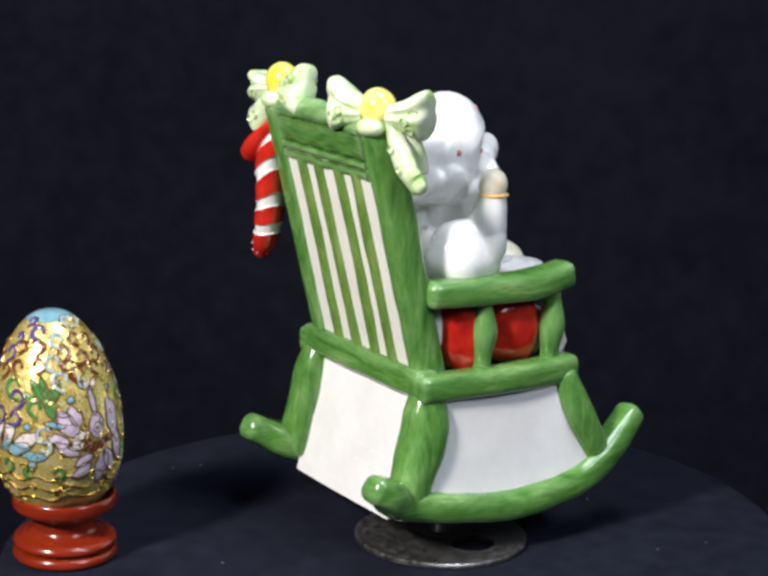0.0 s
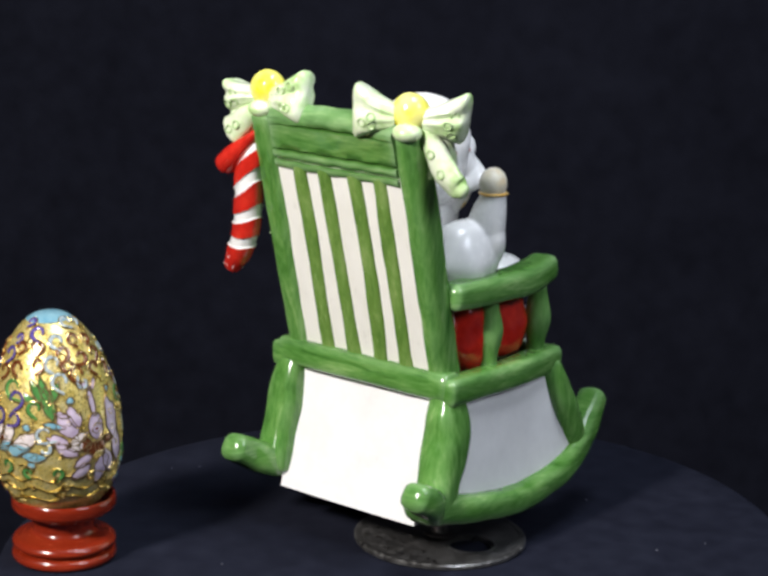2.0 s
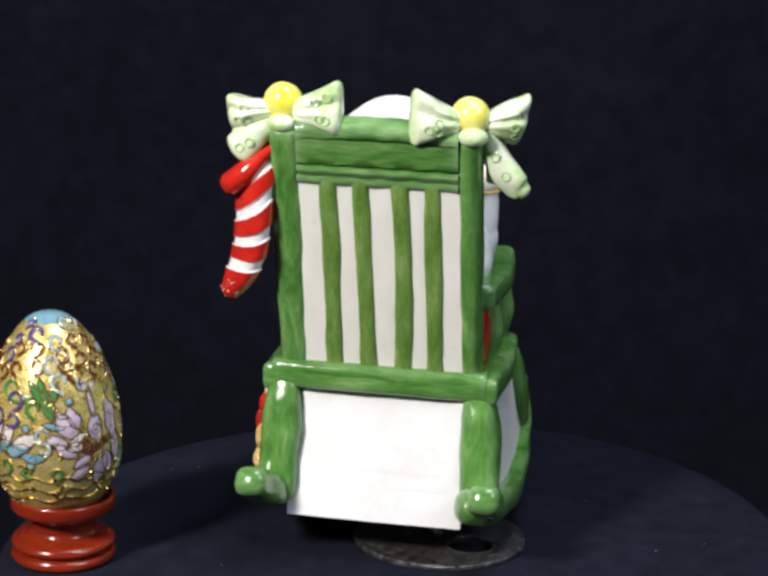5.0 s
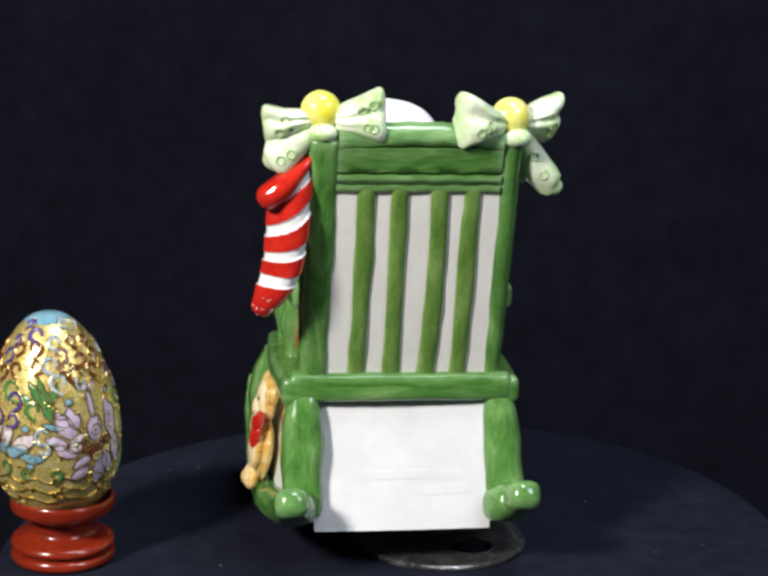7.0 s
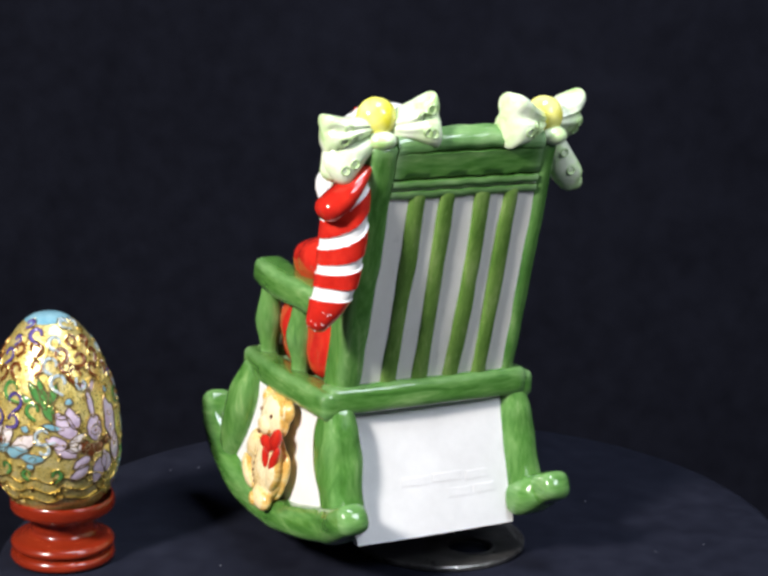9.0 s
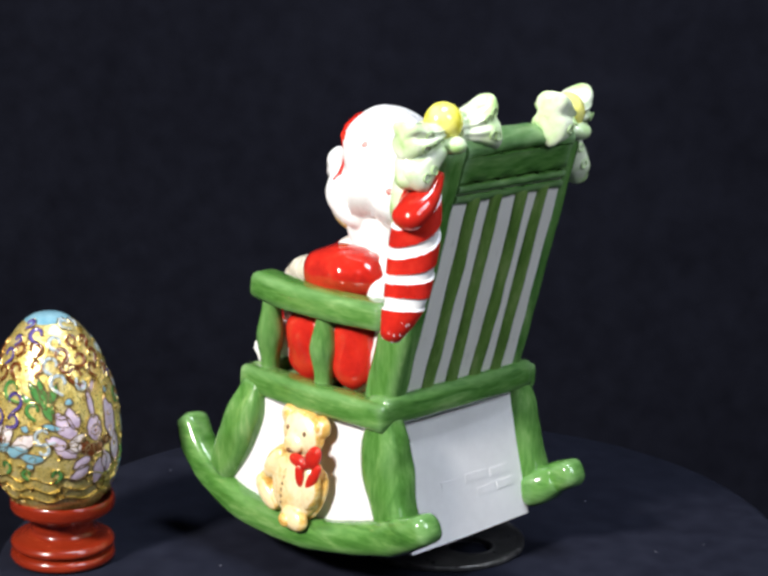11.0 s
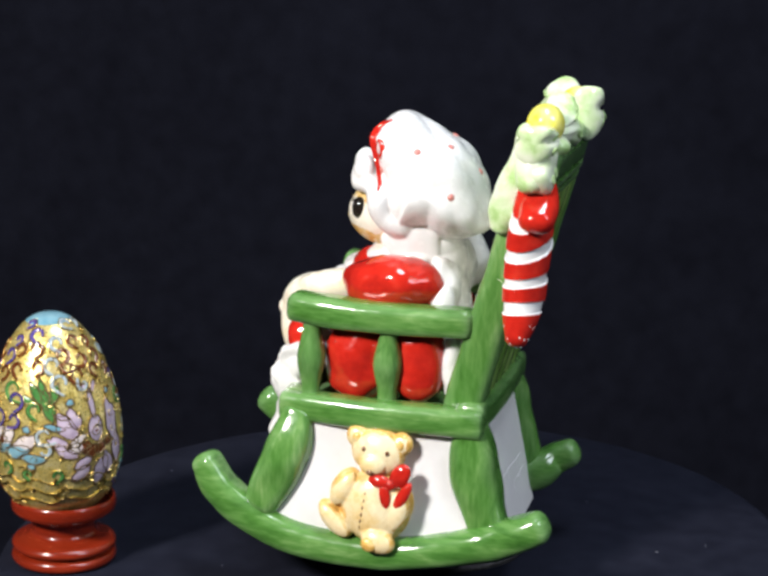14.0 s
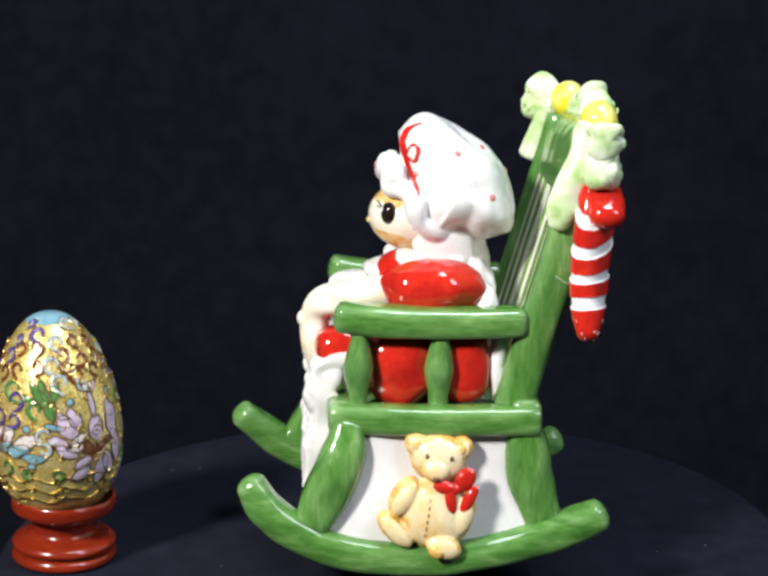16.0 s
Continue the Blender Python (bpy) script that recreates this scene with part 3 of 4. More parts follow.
def bows():
    D, E = (0, 4.8, 0), (-2.1, 4.3, 0)
    bow((-31.0, -46.6, 149.7),
        [((-34, -47.0, 147.4), (-49.0, -46.6, 151.8), (-47.0, -45.6, 139.0), D, [(0.55, 0.35, -1), (0.5, -0.5, -1), (0.7, -0.5, -1), (0.7, 0.45, 1)]),
         ((-27, -47.5, 147.4), (-12.4, -48.0, 158.4), (-11.8, -50.4, 140.2), D, [(0.5, 0.5, -1), (0.72, 0.6, -1), (0.6, -0.5, -1), (0.72, -0.55, -1), (0.7, 0.5, 1), (0.7, -0.5, 1)])],
        [([(-32, -48, 143.5, 2.4, 3.0), (-38, -48.6, 140.0, 3.8, 3.4), (-43.6, -48, 135.2, 5.2, 3.8)], (0.4, 0, 1), [((-40, -52.0, 137.4), (0, -1, 0.1)), ((-43.0, -51.9, 135.6), (0, -1, 0))]),
         ([(-33, -43, 147, 4.0, 4.0), (-35.4, -41.2, 138, 4.2, 4.4), (-35.8, -38.4, 130, 5.0, 4.2), (-35.8, -36.6, 124, 5.0, 3.6), (-35.6, -35.6, 119.6, 3.2, 2.6)], (0.25, 1, 0), [((-38.4, -36.4, 124), (-1, 0, 0))]),
         ([(-38, -44, 143, 3.4, 3.6), (-42.0, -45.0, 139.5, 4.6, 4.4), (-43.6, -45.4, 134.5, 4.2, 4.2)], (0.3, 1, 0), [])],
        (-30.7, -49.6, 143.4))
    bow((26.2, -46.6, 148.4),
        [((22.5, -48.6, 146.8), (9.6, -53.4, 158.0), (8.6, -52.4, 138.8), E, [(0.5, -0.15, -1), (0.7, -0.5, -1), (0.5, -0.65, -1), (0.75, 0.5, 1)]),
         ((30.0, -44.5, 146.4), (43.6, -38.6, 156.4), (39.2, -36.0, 138.4), (-2.4, 4.8, 0), [(0.6, -0.25, -1), (0.72, 0.2, -1), (0.7, -0.75, -1), (0.7, 0.5, 1), (0.6, -0.5, 1)])],
        [([(31, -44.5, 143, 2.2, 2.4), (34, -43.8, 137, 3.8, 2.8), (37.2, -42.6, 131, 4.8, 3.0), (40.4, -41.4, 127.4, 4.6, 2.8), (42.6, -41.2, 126.0, 2.6, 2.2)], (0.9, 0, -0.35), [((34.2, -46.8, 136.5), (0, -1, 0)), ((37.6, -45.8, 130.8), (0, -1, 0))  ]),
         ([(32, -41, 146, 3.2, 3.0), (33.0, -38.5, 137, 3.6, 3.0), (33.0, -36, 129, 3.8, 2.4)], (0.3, 1, 0), [])],
        (27.6, -49.6, 142.6))


def stocking():
    # striped stocking hung from the bow: bands alternate along its length
    rows = [(-35.6, -45.0, 134, 3.4, 3.0), (-37.8, -45.6, 128, 5.4, 3.9), (-39.6, -45.6, 121, 6.5, 4.4), (-40.0, -45.2, 114, 6.8, 4.5), (-40.6, -44.8, 107, 6.6, 4.4),
            (-41.8, -44.6, 100.5, 6.2, 4.3), (-44.4, -44.4, 94.4, 4.9, 3.8), (-47.2, -44.2, 89.4, 2.8, 2.7)]
    bands = [1, 0, 1, 0, 1, 0, 1, 0, 1]
    cuts = [126.6, 123.2, 117.4, 113.4, 108.0, 104.8, 100.2, 96.6]
    def tint(c):
        t = c.z - (0.05 + 0.85 * min(1, max(0, (c.z - 100) / 21))) * (c.x + 41) + 0.02 * (c.y + 45) ** 2 - 0.4
        k = sum(t < q for q in cuts)
        return 0 if bands[k] else 1
    bm = bmesh.new()
    vs = sweep(bm, rows, (1, -1, 0), n=88, steps=200, power=2.1, wob=0.05, rounded=0.7, mat_at=tint)
    # red bands stand a little proud of the white ones
    lift = set()
    for f in bm.faces:
        if f.material_index == 0:
            lift.update(f.verts)
    bm.normal_update()
    for v in sorted(lift, key=lambda v: v.index):
        v.co += v.normal * 0.55
    tree = bvh_of(bm)
    fpart("stocking", bm, [RED, CLOTHWHITE], label="red and white striped stocking with a red toe")
    # rolled red cuff over the top
    bm = bmesh.new()
    sweep(bm, [(-33.4, -46.2, 136.0, 1.2, 3.4), (-37.6, -47.4, 131.6, 2.6, 4.8), (-42.0, -48.0, 127.4, 3.8, 5.6), (-46.2, -48.0, 124.0, 3.8, 5.2)], (0.7, 0, -0.72), n=22, steps=18, power=2.3, wob=0.04, rounded=0.9)
    fpart("stocking_cuff", bm, RED, label="rolled red stocking cuff")
    bm = bmesh.new()  # glints on the glittery toe, built in as fixed white specks
    for i in range(16):
        t, z = random.uniform(0, 6.28), random.uniform(87.5, 93.6)
        d = Vector((math.cos(t), math.sin(t), 0))
        c = Vector((-46.4 + (z - 90) * 0.45, -44, z))
        hit = tree.ray_cast(c + d * 30, -d)[0]
        if hit:
            blob(bm, hit, (0.17, 0.17, random.uniform(0.2, 0.5)), sub=1)
    fpart("toe_glint", bm, CLOTHWHITE, label="white specks standing for glints on the glittery toe")


def doll():
    """The doll is one plain mesh of rounded forms: bonnet, face, dress, sleeves, apron."""
    W, R, S, O, K, T = range(6)
    bm = bmesh.new()
    hat = Vector((-4, -6, 127))
    w = bmesh.new()  # everything white
    # puffed bonnet: a side outline swollen to both sides, gathered in soft puffs with creases between them
    outline = spline([(10.6, 141.0), (6.0, 145.6), (0.0, 146.8), (-8.5, 142.6), (-17.6, 137.6), (-23.4, 129.6), (-27.0, 117.4), (-25.6, 110.8), (-18.0, 109.6), (-8.0, 110.6), (2.0, 112.0), (7.4, 120.0), (8.6, 131.0), (10.6, 141.0)], 97)[:-1]
    rings = []
    for k in range(1, 48):
        f = math.pi * (k / 48 - 0.5)
        ring = []
        for y, z in outline:
            low = max(0.0, (126 - z) / 16)
            wide = (19.4 + 2.2 * low * (1 if y < 0 else 0.3)) * math.sin(f)
            q = Vector((-4 + wide, -7 + (y + 7) * math.cos(f) ** 0.72, 127 + (z - 127) * math.cos(f) ** 0.72))
            out = (q - Vector((-4, -7, 127))).normalized()
            puff = abs(noise.noise(Vector((q.x * 0.07 + 5, q.y * 0.07, q.z * 0.05)))) * 3.4 - 1.0 + 0.5 * noise.noise(q * 0.2)
            ring.append(q + out * puff * (0.45 + 0.55 * min(1, low + 0.15)))
        rings.append(ring)
    skin(w, rings)
    for q, r, t in (((-15.6, 2.0, 122), (5.6, 7.0, 9.0), 25), ((-13, 11.4, 129), (5.0, 3.6, 4.6), 0), ((-5, 13.4, 130.5), (5.6, 3.4, 4.6), 0), ((4, 11.6, 129.5), (5, 3.6, 4.6), 0), ((9, 5, 123), (5, 6, 8), 25),
                    ((-14.6, -4, 108.5), (4.6, 10, 8.5), 32), ((7.4, -4, 109), (4.0, 9, 8.5), 32)):
        blob(w, q, r, (t, 0, 0), sub=4, amp=0.12, freq=0.15)
    nrm, up_ = Vector((0, 0.80, -0.60)), Vector((0, 0.60, 0.80))  # frilled brim round the face
    rings = []
    for i in range(96):
        t = 2 * math.pi * i / 96
        d = Vector((1.16, 0, 0)) * math.cos(t) + up_ * math.sin(t)
        wave = math.sin(t * 7) * 0.8 + math.sin(t * 4 + 1) * 0.7
        c = Vector((-4, 5.0, 118.4)) + d * (13.2 + 0.4 * wave) + nrm * (1.3 * math.sin(t * 6 + 0.5) - 1.0 * abs(math.cos(t)))
        rings.append([c + d * math.cos(q) * (4.0 + 0.5 * wave) + nrm * math.sin(q) * (3.8 + 0.6 * math.sin(t * 9)) for q in [2 * math.pi * k / 14 for k in range(14)]])
    vs = [[w.verts.new(p) for p in r] for r in rings]
    for i in range(96):
        for k in range(14):
            w.faces.new((vs[i][k], vs[(i + 1) % 96][k], vs[(i + 1) % 96][(k + 1) % 14], vs[i][(k + 1) % 14]))
    blob(w, (-4, -8, 106), (12.6, 10.5, 9), sub=4, amp=0.08)
    blob(w, (-4, -11, 101), (12.5, 9, 10), sub=4, amp=0.1)  # neck, collar, bodice
    blob(w, (-3, -8, 84), (21, 13, 22), sub=4, amp=0.05)
    for q, r in (((-15, -14.5, 95), (8.5, 6, 9)), ((-9, 5, 102.6), (9, 6, 3.4)), ((5, 6, 101.5), (8, 7, 3.4)), ((9, -14, 96), (9, 6, 9)), ((-23, -17, 89), (5, 4, 9)), ((-14, -6, 103), (7, 7, 3)),
                 ((-25, 20.4, 80), (2.6, 2.6, 3.0)), ((-26, -21, 74), (3.6, 3.0, 12)), ((23, 20, 70), (4, 5, 8)), ((23, -21, 74), (4, 3, 12)), ((14, 20, 89), (8, 10, 4)), ((4, 22, 85), (14, 12, 6)), ((-4, 12, 98), (9, 8, 3.6)), ((-17, 29, 68), (9, 7, 7)), ((-20, 33, 62), (6, 5, 7))):
        blob(w, q, r, sub=4, amp=0.16, freq=0.2)
    blob(w, (20.2, -8.0, 97.4), (10.6, 13.8, 12.0), (10, 0, 8), sub=5, amp=0.10, freq=0.1)  # full sleeve of the raised arm
    blob(w, (24.0, -1.6, 102.4), (7.2, 6.6, 9.4), sub=4, amp=0.08)
    sweep(w, [(23.8, -2, 104, 6.8, 6.8), (25.0, -2, 110, 6.0, 6.0), (26, -1.6, 115, 4.9, 4.9), (26.4, -1.4, 117.6, 4.2, 4.2)], (0, 1, 0), n=20, steps=16, wob=0.03)
    pts = spline([(20, 76), (29, 75), (34.5, 71), (36.6, 65), (34.0, 57), (36.4, 49), (36.0, 39), (36.4, 30)], 26)  # apron falling in folds
    rings = []
    for k, (y, z) in enumerate(pts):
        ring = []
        for i in range(41):
            u = i / 40
            f = 1.1 * math.sin(u * 34 + 0.3 * k) * (0.3 + 0.03 * k) + (0.8 * math.sin(z * 0.7 + 2 * math.sin(u * 7)) if 44 < z < 70 else 0)
            ring.append(Vector((-25.5 + 47 * u + 0.6 * math.sin(k * 0.9), y + f, z + 0.5 * math.sin(u * 17))))
        ring += [Vector((q.x, q.y - 8.5, q.z - (3 if k < 4 else 0))) for q in ring[::-1]]
        rings.append(ring)
    skin(w, rings)
    fuse(bm, w, 0.45, 6, W)
    r_ = bmesh.new()  # puffed red sleeve, bodice and the skirt filling the sides under the arms
    blob(r_, (-8, 8.5, 98.4), (9, 7.4, 6.5), sub=4, amp=0.08)
    blob(r_, (-21.6, -1.0, 96.2), (10.8, 16.2, 8.8), (-3, 6, 0), sub=4, amp=0.12, freq=0.12)
    for q, r in (((-24.5, 8.6, 72.8), (8.2, 10.6, 12.6)), ((-24.5, -10.0, 72.8), (8.0, 9.0, 12.8)), ((22, 9.0, 72.8), (9.4, 11, 12.6)), ((22, -10, 72.8), (9.4, 10, 12.8)), ((-15, 27, 76), (8, 7.5, 6)), ((-2, 6, 74), (22, 22, 10))):
        blob(r_, q, r, sub=4, amp=0.13, freq=0.13, power=2.5)
    fuse(bm, r_, 0.6, 4, R)
    k_ = bmesh.new()  # arm laid forward over the knees, and the mitten of the raised one
    sweep(k_, [(-19, 8, 94, 5.8, 5), (-17, 17, 93.4, 6.2, 5.0), (-12, 26, 90.6, 6.6, 5.2), (-8.6, 32.6, 87.4, 6.4, 5.0), (-8, 34.4, 82, 5.4, 4.4), (-9, 34.2, 75, 5.4, 4.4), (-9, 33, 69, 4.0, 3.6)], (1, 0, 0), n=20, steps=30, wob=0.14)
    blob(k_, (-8, 37.8, 82.6), (3.4, 2.4, 2.6), sub=3)
    blob(k_, (26.2, -1.6, 121.4), (4.6, 4.8, 5.4), sub=3, amp=0.06)
    fuse(bm, k_, 0.5, 3, S)
    blob(bm, (26.2, -1.4, 118.2), (4.9, 5.1, 1.1), sub=3, mi=O)
    face = blob(bm, (-4, 5.4, 115.2), (13.8, 13.2, 10.6), sub=5, mi=S)
    for f in {f for v in face for f in v.link_faces}:
        c = f.calc_center_median()
        if c.z > 120.0 + 1.2 * noise.noise(c * 0.5) or (c.z < 114.2 - 0.25 * abs(c.x + 4) + 1.6 * noise.noise(c * 0.35) and abs(c.x + 4) > 4.6):
            f.material_index = O
    tree = bvh_of(bm)
    def lay(y, z):
        """The place on the bonnet's flank at that depth and height."""
        hit = tree.ray_cast(Vector((-70, y + 12, z + 3)), Vector((60, -12, -3)).normalized())[0]
        return hit if hit else Vector((-6, y, z))
    # red ribbon round the gathered edge of the bonnet, tied in a small bow
    for line in ([(3.6, 144.6, 0.6), (7.0, 142.4, 1.5), (8.0, 139.0, 1.9), (7.2, 135.4, 1.7), (5.6, 131.0, 1.5), (3.4, 126.6, 1.0), (2.2, 124.2, 0.4)], [(7.0, 136.2, 0.8), (4.4, 138.6, 1.1), (2.8, 136.6, 1.1), (4.2, 133.6, 0.9), (6.6, 134.4, 0.7)]):
        sweep(bm, [(*(lay(y, z) + Vector((0.1, 0, 0))), wd, 0.45) for y, z, wd in line], (0, 0.8, 0.4), n=12, steps=30, mi=R, wob=0.15)
    for q in ((-12.4, -15.2, 138.4), (-21.5, -17.7, 123.9), (-22, -6.4, 137.6), (-19, 7, 131), (4, 4, 141), (14, -7.5, 130), (6, -14, 142), (16, 4, 131), (-4, 17.5, 131), (-6, -24, 130), (13, -20, 124)):
        d = (Vector(q) - hat).normalized()
        hit = tree.ray_cast(hat + d * 60, -d)[0]
        blob(bm, hit - d * 1.0, (1.5, 1.5, 1.5), sub=2, mi=T)
    for x in (-14.0, 6.0):
        s = 1 if x > -4 else -1
        e = Vector((x, 12.9, 117.6))
        blob(bm, (x, e.y, 117.3), (2.8, 2.2, 3.6), (0, 0, -40 * s), sub=3, mi=K)
        blob(bm, (x - s * 0.1, e.y + 2.0, 118.5), (0.65, 0.6, 0.75), sub=2, mi=W)
        for a in (-25, 0, 25, 50):
            sweep(bm, [(x - s * 1.6, e.y + 2.0, 117.0 + a * 0.03, 0.24, 0.24), (x - s * 3.4, e.y + 3.6, 117.4 + a * 0.07, 0.16, 0.16)], (0, 0, 1), n=5, steps=3, mi=K)
    blob(bm, (-4, 18.0, 113.4), (1.8, 1.3, 1.1), sub=2, mi=O)
    fpart("doll", bm, [CLOTHWHITE, RED, SKIN, OCHRE, BLACK, DOTRED], label="seated doll in a white dotted bonnet and red dress")


def bvh_of(bm):
    from mathutils.bvhtree import BVHTree
    return BVHTree.FromBMesh(bm)


def bear():
    """Teddy bear in relief on the base, one plain mesh."""
    B, R, K, N = range(4)
    bm, body = bmesh.new(), bmesh.new()
    X = -41.6
    blob(body, (X - 0.8, -2.6, 48.4), (5.2, 8.0, 6.9), (12, 0, 0), sub=4)
    blob(body, (X - 4.6, -1.8, 45.4), (3.2, 4.2, 3.4), sub=3)
    for y, z in ((4.0, 52.6), (-9.6, 51.4)):
        blob(body, (X - 0.4, y, z), (2.4, 3.2, 3.2), sub=3)
        blob(bm, (X - 2.2, y + (0.3 if y < 0 else -0.3), z), (1.2, 1.7, 1.7), sub=2, mi=3)
    blob(body, (X - 0.8, -2.6, 31.6), (6.4, 10.4, 10.6), sub=4)
    blob(body, (X - 2.6, 7.2, 36.6), (3.4, 3.3, 6.0), (30, 0, 0), sub=3)
    blob(body, (X - 3.8, -10.4, 31.8), (3.2, 3.3, 6.2), (14, 0, 0), sub=3)
    blob(body, (X - 2.0, 9.6, 26.4), (3.4, 3.1, 6.6), (-46, 0, 0), sub=3)
    blob(body, (X - 4.4, -4.8, 22.2), (4.2, 5.6, 3.8), (18, 0, 0), sub=3)
    blob(bm, (X - 7.6, -2.6, 21.4), (1.6, 2.6, 2.2), (18, 0, 0), sub=2, mi=3)
    for y, z in ((-6.3, 49.3), (1.0, 50.0)):
        blob(bm, (X - 5.6, y, z), (0.7, 0.6, 0.8), sub=2, mi=K)
    blob(bm, (X - 7.6, -1.6, 43.4), (0.8, 1.2, 0.8), sub=2, mi=K)
    # the clay round each limb runs out thin on to the panel
    for q, r, t in (((-2.6, 48.4), (8.7, 7.6), 12), ((4.0, 52.6), (3.7, 3.7), 0), ((-9.6, 51.4), (3.7, 3.7), 0), ((-2.6, 31.6), (11.4, 11.6), 0), ((9.6, 26.4), (3.8, 7.2), -46), ((7.2, 36.6), (4.0, 6.7), 30), ((-10.4, 31.8), (4.0, 6.9), 14)):
        blob(body, (X + 0.8, *q), (2.8, *r), (t, 0, 0), sub=3)
    fuse(bm, body, 0.42, 2, B)
    bm.normal_update()
    for f in bm.faces:  # ochre wash gathered along the outlines and creases
        c = f.calc_center_median()
        if f.material_index == B and (f.normal.x > -0.55 + 0.34 * noise.noise(c * 0.22) or c.x > X - 2.0 + 1.2 * noise.noise(c * 0.3)):
            f.material_index = N
    # red ribbon
    blob(bm, (X - 5.2, -7.8, 40.0), (2.2, 1.7, 1.7), sub=3, mi=R)
    for q, r, t in (((X - 4.2, -10.6, 42.8), (1.9, 2.4, 3.4), (32, 0, 0)), ((X - 4.8, -4.6, 40.6), (1.9, 3.0, 1.7), (8, 0, 0)), ((X - 4.8, -11.8, 36.8), (1.7, 1.5, 4.2), (28, 0, 0)), ((X - 5.6, -6.4, 36.6), (1.5, 1.4, 3.2), (-12, 0, 0))):
        blob(bm, (q[0] - 0.6, q[1], q[2]), [1.22 * k for k in r], t, sub=3, mi=R)
    for i in range(7):  # stitched seam
        z = 38.6 - i * 2.1
        blob(bm, (X - 7.2 + abs(z - 31.6) ** 2 * 0.045, -0.6 + 0.25 * i, z), (0.35, 0.28, 0.7), (8, 0, 0), sub=1, mi=K)
    for v in bm.verts:
        v.co.x = -40.6 + (v.co.x + 40.6) * 0.66 - (40 - v.co.z) * 0.10
    fpart("teddy_bear", bm, [BEAR, RED, BROWN, OCHRE], label="honey-coloured teddy bear relief with a red ribbon")


base()
seat()
arms()
backrest()
bows()
stocking()
doll()
bear()


# ---- cloisonne egg on its turned stand ----
def egg_radius(h):
    """Radius of the egg at height h of 0..1."""
    return 20.6 * max(0.0, 1 - (2 * h - 1) ** 2) ** 0.43 * (1.15 - 0.33 * h)


def egg():
    s = Matrix.Translation((-0.1206, -0.030, 0)) @ Matrix.Scale(0.001, 4)
    prof = [(13, 0.1), (15.4, 0.2), (16.4, 1.0), (16.6, 2.2), (16.0, 3.4), (14.8, 3.8), (14.4, 4.1), (15.2, 4.5), (16.3, 5.3), (16.4, 6.4), (15.4, 7.6), (12.6, 8.5), (11.0, 9.2), (10.2, 10.4), (10.0, 12.4),
            (10.4, 14.4), (12.6, 15.6), (15.2, 16.4), (16.4, 17.6), (16.6, 19.6), (16.2, 21.2), (15.4, 21.3), (14.2, 18.6), (10, 15.9), (2, 14.9)]
    line = [tuple(p) for p in spline(prof, 120)]
    st = tagged(new("egg_stand"), "turned red-brown lacquered wooden egg stand on the cloth", "egg stand")
    for name, a, b in (("foot", 0, 30), ("bead", 30, 58), ("waist", 58, 75), ("cup", 75, 119)):
        bm = bmesh.new()
        lathe(bm, line[a:b + 1], 72)
        part(name, bm, TURNED, st, m=s)
    tilt = Matrix.Translation((-0.1213, -0.030, 0.0152)) @ pose(0, 0, 0, 2, -2.8, 0) @ Matrix.Scale(0.001, 4)
    HT = 66.5
    bm = bmesh.new()
    lathe(bm, [(max(0.05, egg_radius(k / 60)), HT * k / 60) for k in range(61)], 96)
    body = part("cloisonne_egg", bm, GOLD, None, m=tilt)
    tagged(body, "gilt cloisonne enamel egg with scrolls and lilac flowers", "decorative egg")
    return body, tilt, HT


EGG, EGG_M, EGG_H = egg()


def enamel(name, a, b):
    return material(name, [(0.3, a), (0.7, b)], (300, 300, 300), rough=0.12, coat=0.5, bump=0.1, bump_scale=900)


E_BROWN = enamel("brown_enamel", (0.085, 0.022, 0.007), (0.19, 0.055, 0.016))
E_PURPLE = enamel("violet_enamel", (0.05, 0.035, 0.16), (0.12, 0.085, 0.28))
E_BLUE = enamel("sky_blue_enamel", (0.12, 0.28, 0.36), (0.24, 0.42, 0.48))
E_WHITE = enamel("pinkish_white_enamel", (0.58, 0.50, 0.48), (0.74, 0.68, 0.66))
E_LILAC = enamel("lilac_enamel", (0.36, 0.27, 0.38), (0.62, 0.52, 0.62))
E_GREEN = enamel("leaf_green_enamel", (0.04, 0.15, 0.035), (0.10, 0.26, 0.07))
E_GREY = enamel("grey_blue_enamel", (0.26, 0.33, 0.36), (0.46, 0.52, 0.54))
WIRE = material("gilt_wire", [(0.3, (0.50, 0.34, 0.08)), (0.7, (0.80, 0.64, 0.28))], (400, 400, 400), rough=0.25, metal=1.0, bump=0)


BRONZE = material("dark_bronze_wire", [(0.3, (0.16, 0.10, 0.05)), (0.7, (0.34, 0.24, 0.12))], (400, 400, 400), rough=0.35, metal=0.8, bump=0)


def egg_at(lon, h, off=0.0):
    """A place on the egg: degrees round it from the side that faces out, height 0..1, and how proud."""
    t = radians(lon - 78)
    r = egg_radius(h) + off
    return Vector((r * math.cos(t), r * math.sin(t), EGG_H * h + off * (2 * h - 1)))


def on_egg(lon, h, dx, dy, off=0.0):
    """dx, dy in millimetres along the skin from a place on the egg."""
    r = max(2.5, egg_radius(h))
    slope = math.hypot(1, (egg_radius(min(1, h + 0.01)) - egg_radius(max(0, h - 0.01))) / (0.02 * EGG_H))
    return egg_at(lon + math.degrees(dx / r), min(0.995, max(0.005, h + dy / EGG_H / slope)), off)


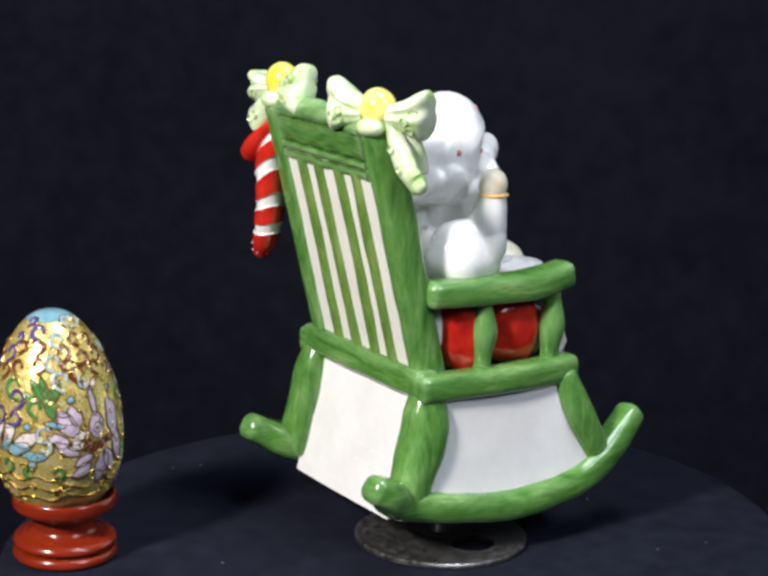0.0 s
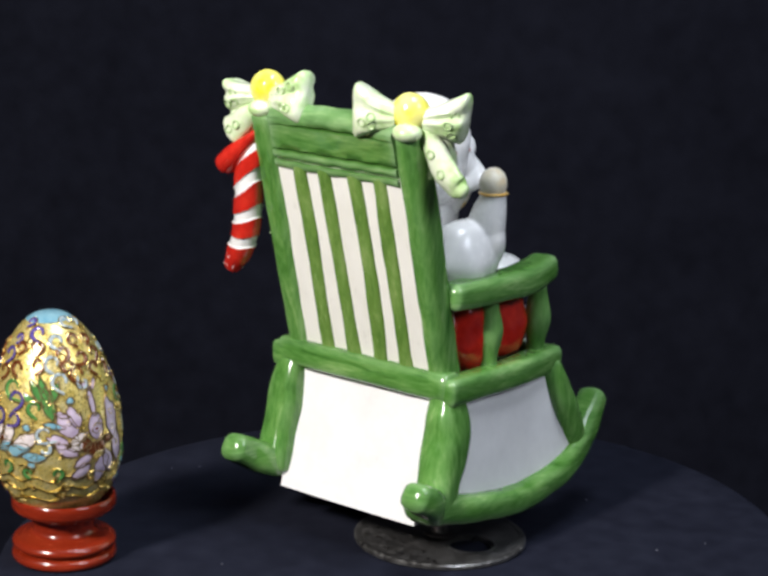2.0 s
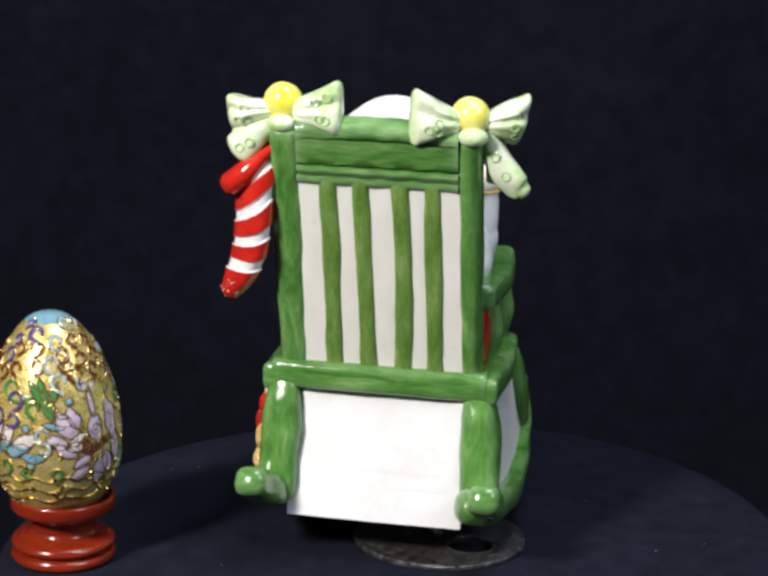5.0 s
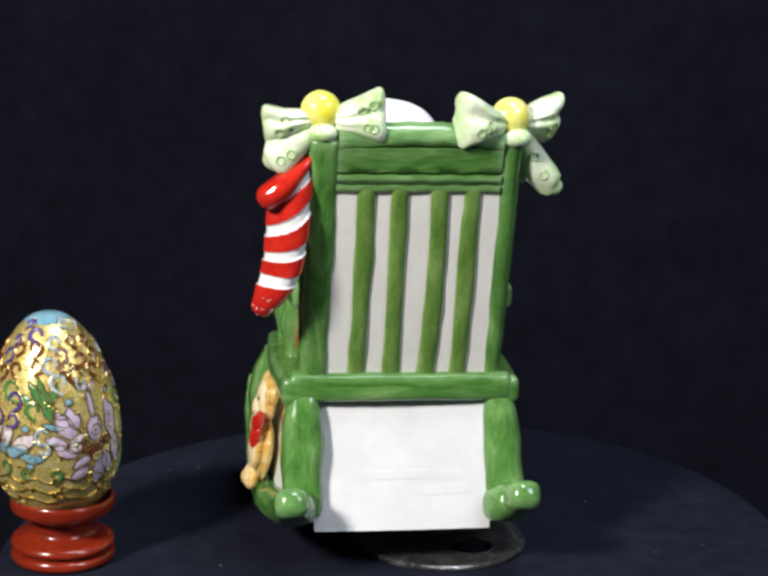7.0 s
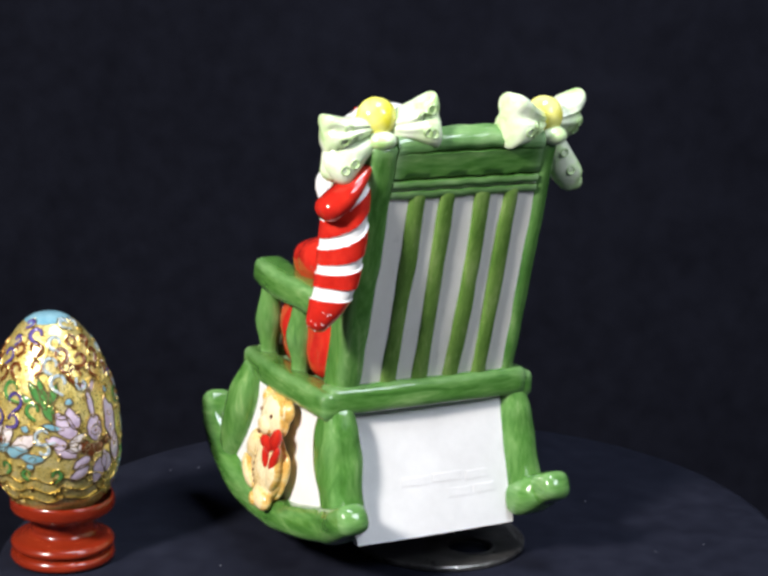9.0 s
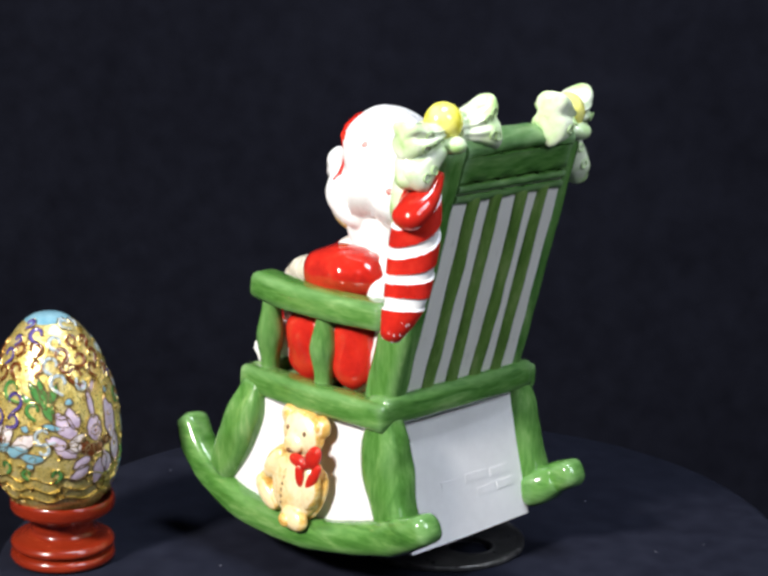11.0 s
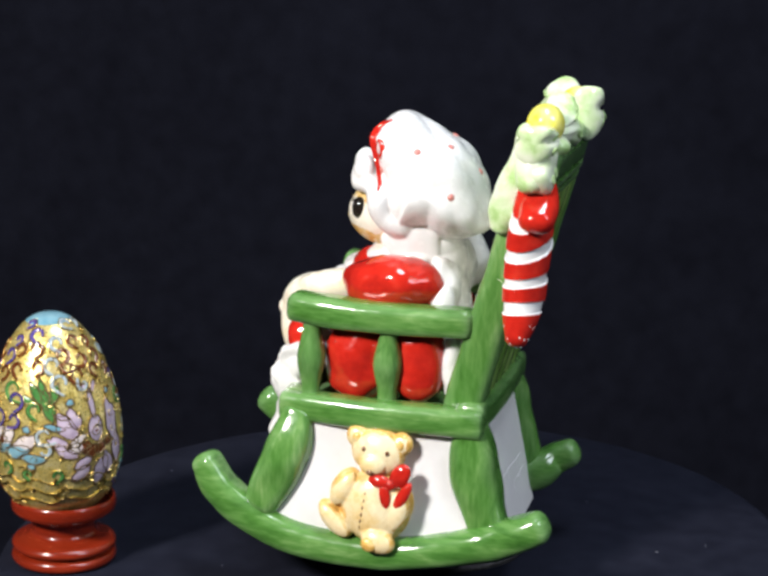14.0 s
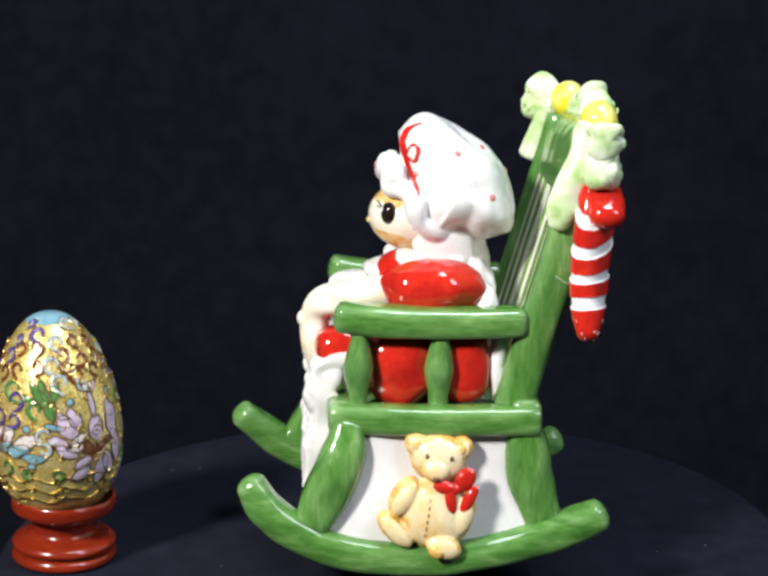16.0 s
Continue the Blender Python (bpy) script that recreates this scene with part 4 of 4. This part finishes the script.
def scroll(lon, h, size, turn, flip, mat, w=0.5, rim=False):
    """A hook of enamel: a curl that runs out into a tail, with a fine wire beside it where rim is set."""
    n = egg_at(lon, h, 1) - egg_at(lon, h, 0)
    path = []
    for i in range(13):
        u = i / 12
        a = radians(turn) + flip * radians(250) * min(1, u / 0.72)
        r = size * (0.62 + 0.38 * min(1, u / 0.72))
        tail = max(0, u - 0.72) / 0.28 * 1.15 * size
        path.append((r * math.cos(a) - flip * math.sin(a) * tail, r * math.sin(a) + flip * math.cos(a) * tail))
    def line(off, wide, high, mat_, parent):
        bm = bmesh.new()
        pts = []
        for i, (x, y) in enumerate(path):
            u = i / 12
            q = 1 + off / size
            pts.append((*on_egg(lon, h, x * q, y * q, 0.14), wide * (0.65 + 0.6 * math.sin(math.pi * (0.1 + 0.8 * u))), high))
        sweep(bm, pts, n.cross(Vector((0.3, 0.2, 0.9))), n=7, steps=24)
        return part("scroll" if parent is EGG else "wire", bm, mat_, parent, m=EGG_M)
    p = line(0, w, 0.30, mat, EGG)
    if rim:
        line(0.75, 0.17, 0.36, WIRE, p)


def petal(lon, h, rx, ry, turn, mat, wire=True, wob=0.12, point=False):
    """A cushion of enamel on the egg, with a wire round it."""
    bm = bmesh.new()
    c, s = math.cos(radians(turn)), math.sin(radians(turn))
    seed = random.random() * 30
    def at(k, q, off):
        t = 2 * math.pi * k / 18
        w = q * (1 + wob * noise.noise(Vector((math.cos(t) * 1.5 + seed, math.sin(t) * 1.5, 0))) * 2)
        x, y = rx * w * math.cos(t), ry * w * math.sin(t) * (abs(math.sin(t)) ** 0.55 if point else 1)
        return on_egg(lon, h, x * c - y * s, x * s + y * c, off)
    skin(bm, [[at(k, q, off) for k in range(18)] for q, off in ((1.0, -0.35), (1.0, 0.10), (0.85, 0.22), (0.45, 0.30), (0.05, 0.32))])
    p = part("petal", bm, mat, EGG, m=EGG_M)
    if wire:
        bm = bmesh.new()
        ring = [(*at(k, 1.04, 0.22), 0.21, 0.21) for k in range(19)]
        sweep(bm, ring, (0.2, 0.3, 0.9), n=5, steps=37, rounded=0)
        part("wire", bm, BRONZE, p, m=EGG_M)


def decorate():
    bm = bmesh.new()
    lathe(bm, [(max(0.05, egg_radius(0.968 + 0.032 * k / 8) + 0.12), EGG_H * (0.968 + 0.032 * k / 8) + 0.12) for k in range(9)], 40)
    part("cap", bm, E_BLUE, EGG, "sky blue enamel cap", m=EGG_M)
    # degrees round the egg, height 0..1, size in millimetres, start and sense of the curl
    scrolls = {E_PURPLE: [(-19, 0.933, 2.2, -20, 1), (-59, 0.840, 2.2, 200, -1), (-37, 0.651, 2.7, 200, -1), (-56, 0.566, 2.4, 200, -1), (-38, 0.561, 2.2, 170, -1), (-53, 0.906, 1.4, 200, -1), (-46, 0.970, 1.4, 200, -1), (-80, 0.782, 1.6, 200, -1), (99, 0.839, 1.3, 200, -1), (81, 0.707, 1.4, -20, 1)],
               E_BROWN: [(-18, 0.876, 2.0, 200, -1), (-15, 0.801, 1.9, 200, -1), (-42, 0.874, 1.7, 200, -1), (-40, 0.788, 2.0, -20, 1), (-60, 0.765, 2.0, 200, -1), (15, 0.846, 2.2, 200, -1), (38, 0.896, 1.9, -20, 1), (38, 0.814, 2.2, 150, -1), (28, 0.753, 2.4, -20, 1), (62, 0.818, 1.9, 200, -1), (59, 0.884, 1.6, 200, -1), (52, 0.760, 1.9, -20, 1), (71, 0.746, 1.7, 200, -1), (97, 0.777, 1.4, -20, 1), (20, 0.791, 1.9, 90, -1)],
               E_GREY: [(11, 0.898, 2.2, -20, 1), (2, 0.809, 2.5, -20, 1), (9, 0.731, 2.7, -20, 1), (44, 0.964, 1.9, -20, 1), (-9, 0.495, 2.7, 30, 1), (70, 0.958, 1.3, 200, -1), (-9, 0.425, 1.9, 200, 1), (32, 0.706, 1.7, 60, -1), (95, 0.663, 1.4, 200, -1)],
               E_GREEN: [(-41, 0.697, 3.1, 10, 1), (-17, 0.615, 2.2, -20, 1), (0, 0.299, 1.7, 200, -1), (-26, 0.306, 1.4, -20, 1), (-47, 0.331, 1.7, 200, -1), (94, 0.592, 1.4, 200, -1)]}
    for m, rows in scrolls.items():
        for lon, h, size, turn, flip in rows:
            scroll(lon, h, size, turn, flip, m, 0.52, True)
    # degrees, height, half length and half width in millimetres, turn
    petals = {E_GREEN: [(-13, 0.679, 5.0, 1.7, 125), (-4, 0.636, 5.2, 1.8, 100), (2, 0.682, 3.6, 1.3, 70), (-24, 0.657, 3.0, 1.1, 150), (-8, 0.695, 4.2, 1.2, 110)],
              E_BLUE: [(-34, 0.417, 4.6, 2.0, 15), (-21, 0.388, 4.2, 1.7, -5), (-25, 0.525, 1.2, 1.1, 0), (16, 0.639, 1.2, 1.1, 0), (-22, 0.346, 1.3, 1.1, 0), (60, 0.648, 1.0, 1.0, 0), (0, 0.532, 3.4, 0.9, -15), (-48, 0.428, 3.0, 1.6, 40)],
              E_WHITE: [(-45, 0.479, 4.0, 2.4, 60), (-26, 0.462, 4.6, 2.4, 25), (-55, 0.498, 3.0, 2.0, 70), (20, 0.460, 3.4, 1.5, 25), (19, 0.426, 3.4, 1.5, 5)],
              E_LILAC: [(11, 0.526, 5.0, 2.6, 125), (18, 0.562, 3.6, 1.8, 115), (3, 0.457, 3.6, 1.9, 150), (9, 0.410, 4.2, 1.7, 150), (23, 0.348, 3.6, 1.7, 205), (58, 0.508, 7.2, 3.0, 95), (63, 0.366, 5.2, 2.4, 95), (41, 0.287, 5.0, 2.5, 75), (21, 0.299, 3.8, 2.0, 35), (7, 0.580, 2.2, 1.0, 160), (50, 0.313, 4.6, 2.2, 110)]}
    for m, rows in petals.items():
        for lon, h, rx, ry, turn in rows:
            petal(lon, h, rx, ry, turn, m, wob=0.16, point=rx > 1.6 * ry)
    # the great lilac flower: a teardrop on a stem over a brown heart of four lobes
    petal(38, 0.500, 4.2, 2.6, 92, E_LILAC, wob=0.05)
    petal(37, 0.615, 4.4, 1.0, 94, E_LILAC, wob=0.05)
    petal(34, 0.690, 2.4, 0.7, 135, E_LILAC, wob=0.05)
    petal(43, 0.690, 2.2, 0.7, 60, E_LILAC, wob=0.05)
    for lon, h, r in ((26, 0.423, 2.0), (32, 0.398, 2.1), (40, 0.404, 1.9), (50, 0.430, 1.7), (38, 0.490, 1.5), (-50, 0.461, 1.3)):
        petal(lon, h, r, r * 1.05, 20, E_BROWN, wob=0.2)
    # bands of gilt wire run round the foot in waves
    for h0, turns in ((0.16, 9), (0.215, 11), (0.27, 13)):
        bm = bmesh.new()
        sweep(bm, [(*egg_at(3.0 * k, h0 + 0.012 * math.sin(turns * 3.0 * k * math.pi / 180), 0.15), 0.28, 0.30) for k in range(121)], (0, 0, 1), n=6, steps=240, rounded=0)
        part("wire", bm, WIRE, EGG, m=EGG_M)
    # the sides and back carry the same scrolls
    mats = [E_BROWN, E_PURPLE, E_BLUE, E_GREY, E_GREEN]
    for i in range(70):
        h = random.uniform(0.08, 0.9)
        scroll(random.uniform(75, 285), h, random.uniform(2.2, 3), random.uniform(0, 360), random.choice((-1, 1)), random.choice(mats))
    for i in range(26):  # short wires filling the lower ground
        scroll(random.uniform(-85, 85), random.uniform(0.10, 0.33), random.uniform(0.9, 1.5), random.uniform(0, 360), random.choice((-1, 1)), WIRE, 0.22)
    for i in range(90):  # and all of the gold between the enamels
        scroll(random.uniform(-90, 90), random.uniform(0.34, 0.93), random.uniform(0.6, 1.1), random.uniform(0, 360), random.choice((-1, 1)), WIRE, 0.15)


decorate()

# ---- turning ----
def motions():
    walk(figurine, [(t, pose(0, 0, 0, 0, 0, a)) for t, a in (
        (0, -65.3), (1, -56.4), (2, -47.1), (3, -37.8), (4, -28.45), (5.25, -16.6), (6.5, -4.7), (7.5, 4.7), (8.5, 14.1), (9.2, 20.8),
        (10.25, 30.8), (11.3, 40.8), (12, 47.5), (13, 57.0), (14, 66.2), (15, 75.4), (16, 84.6))])


motions()
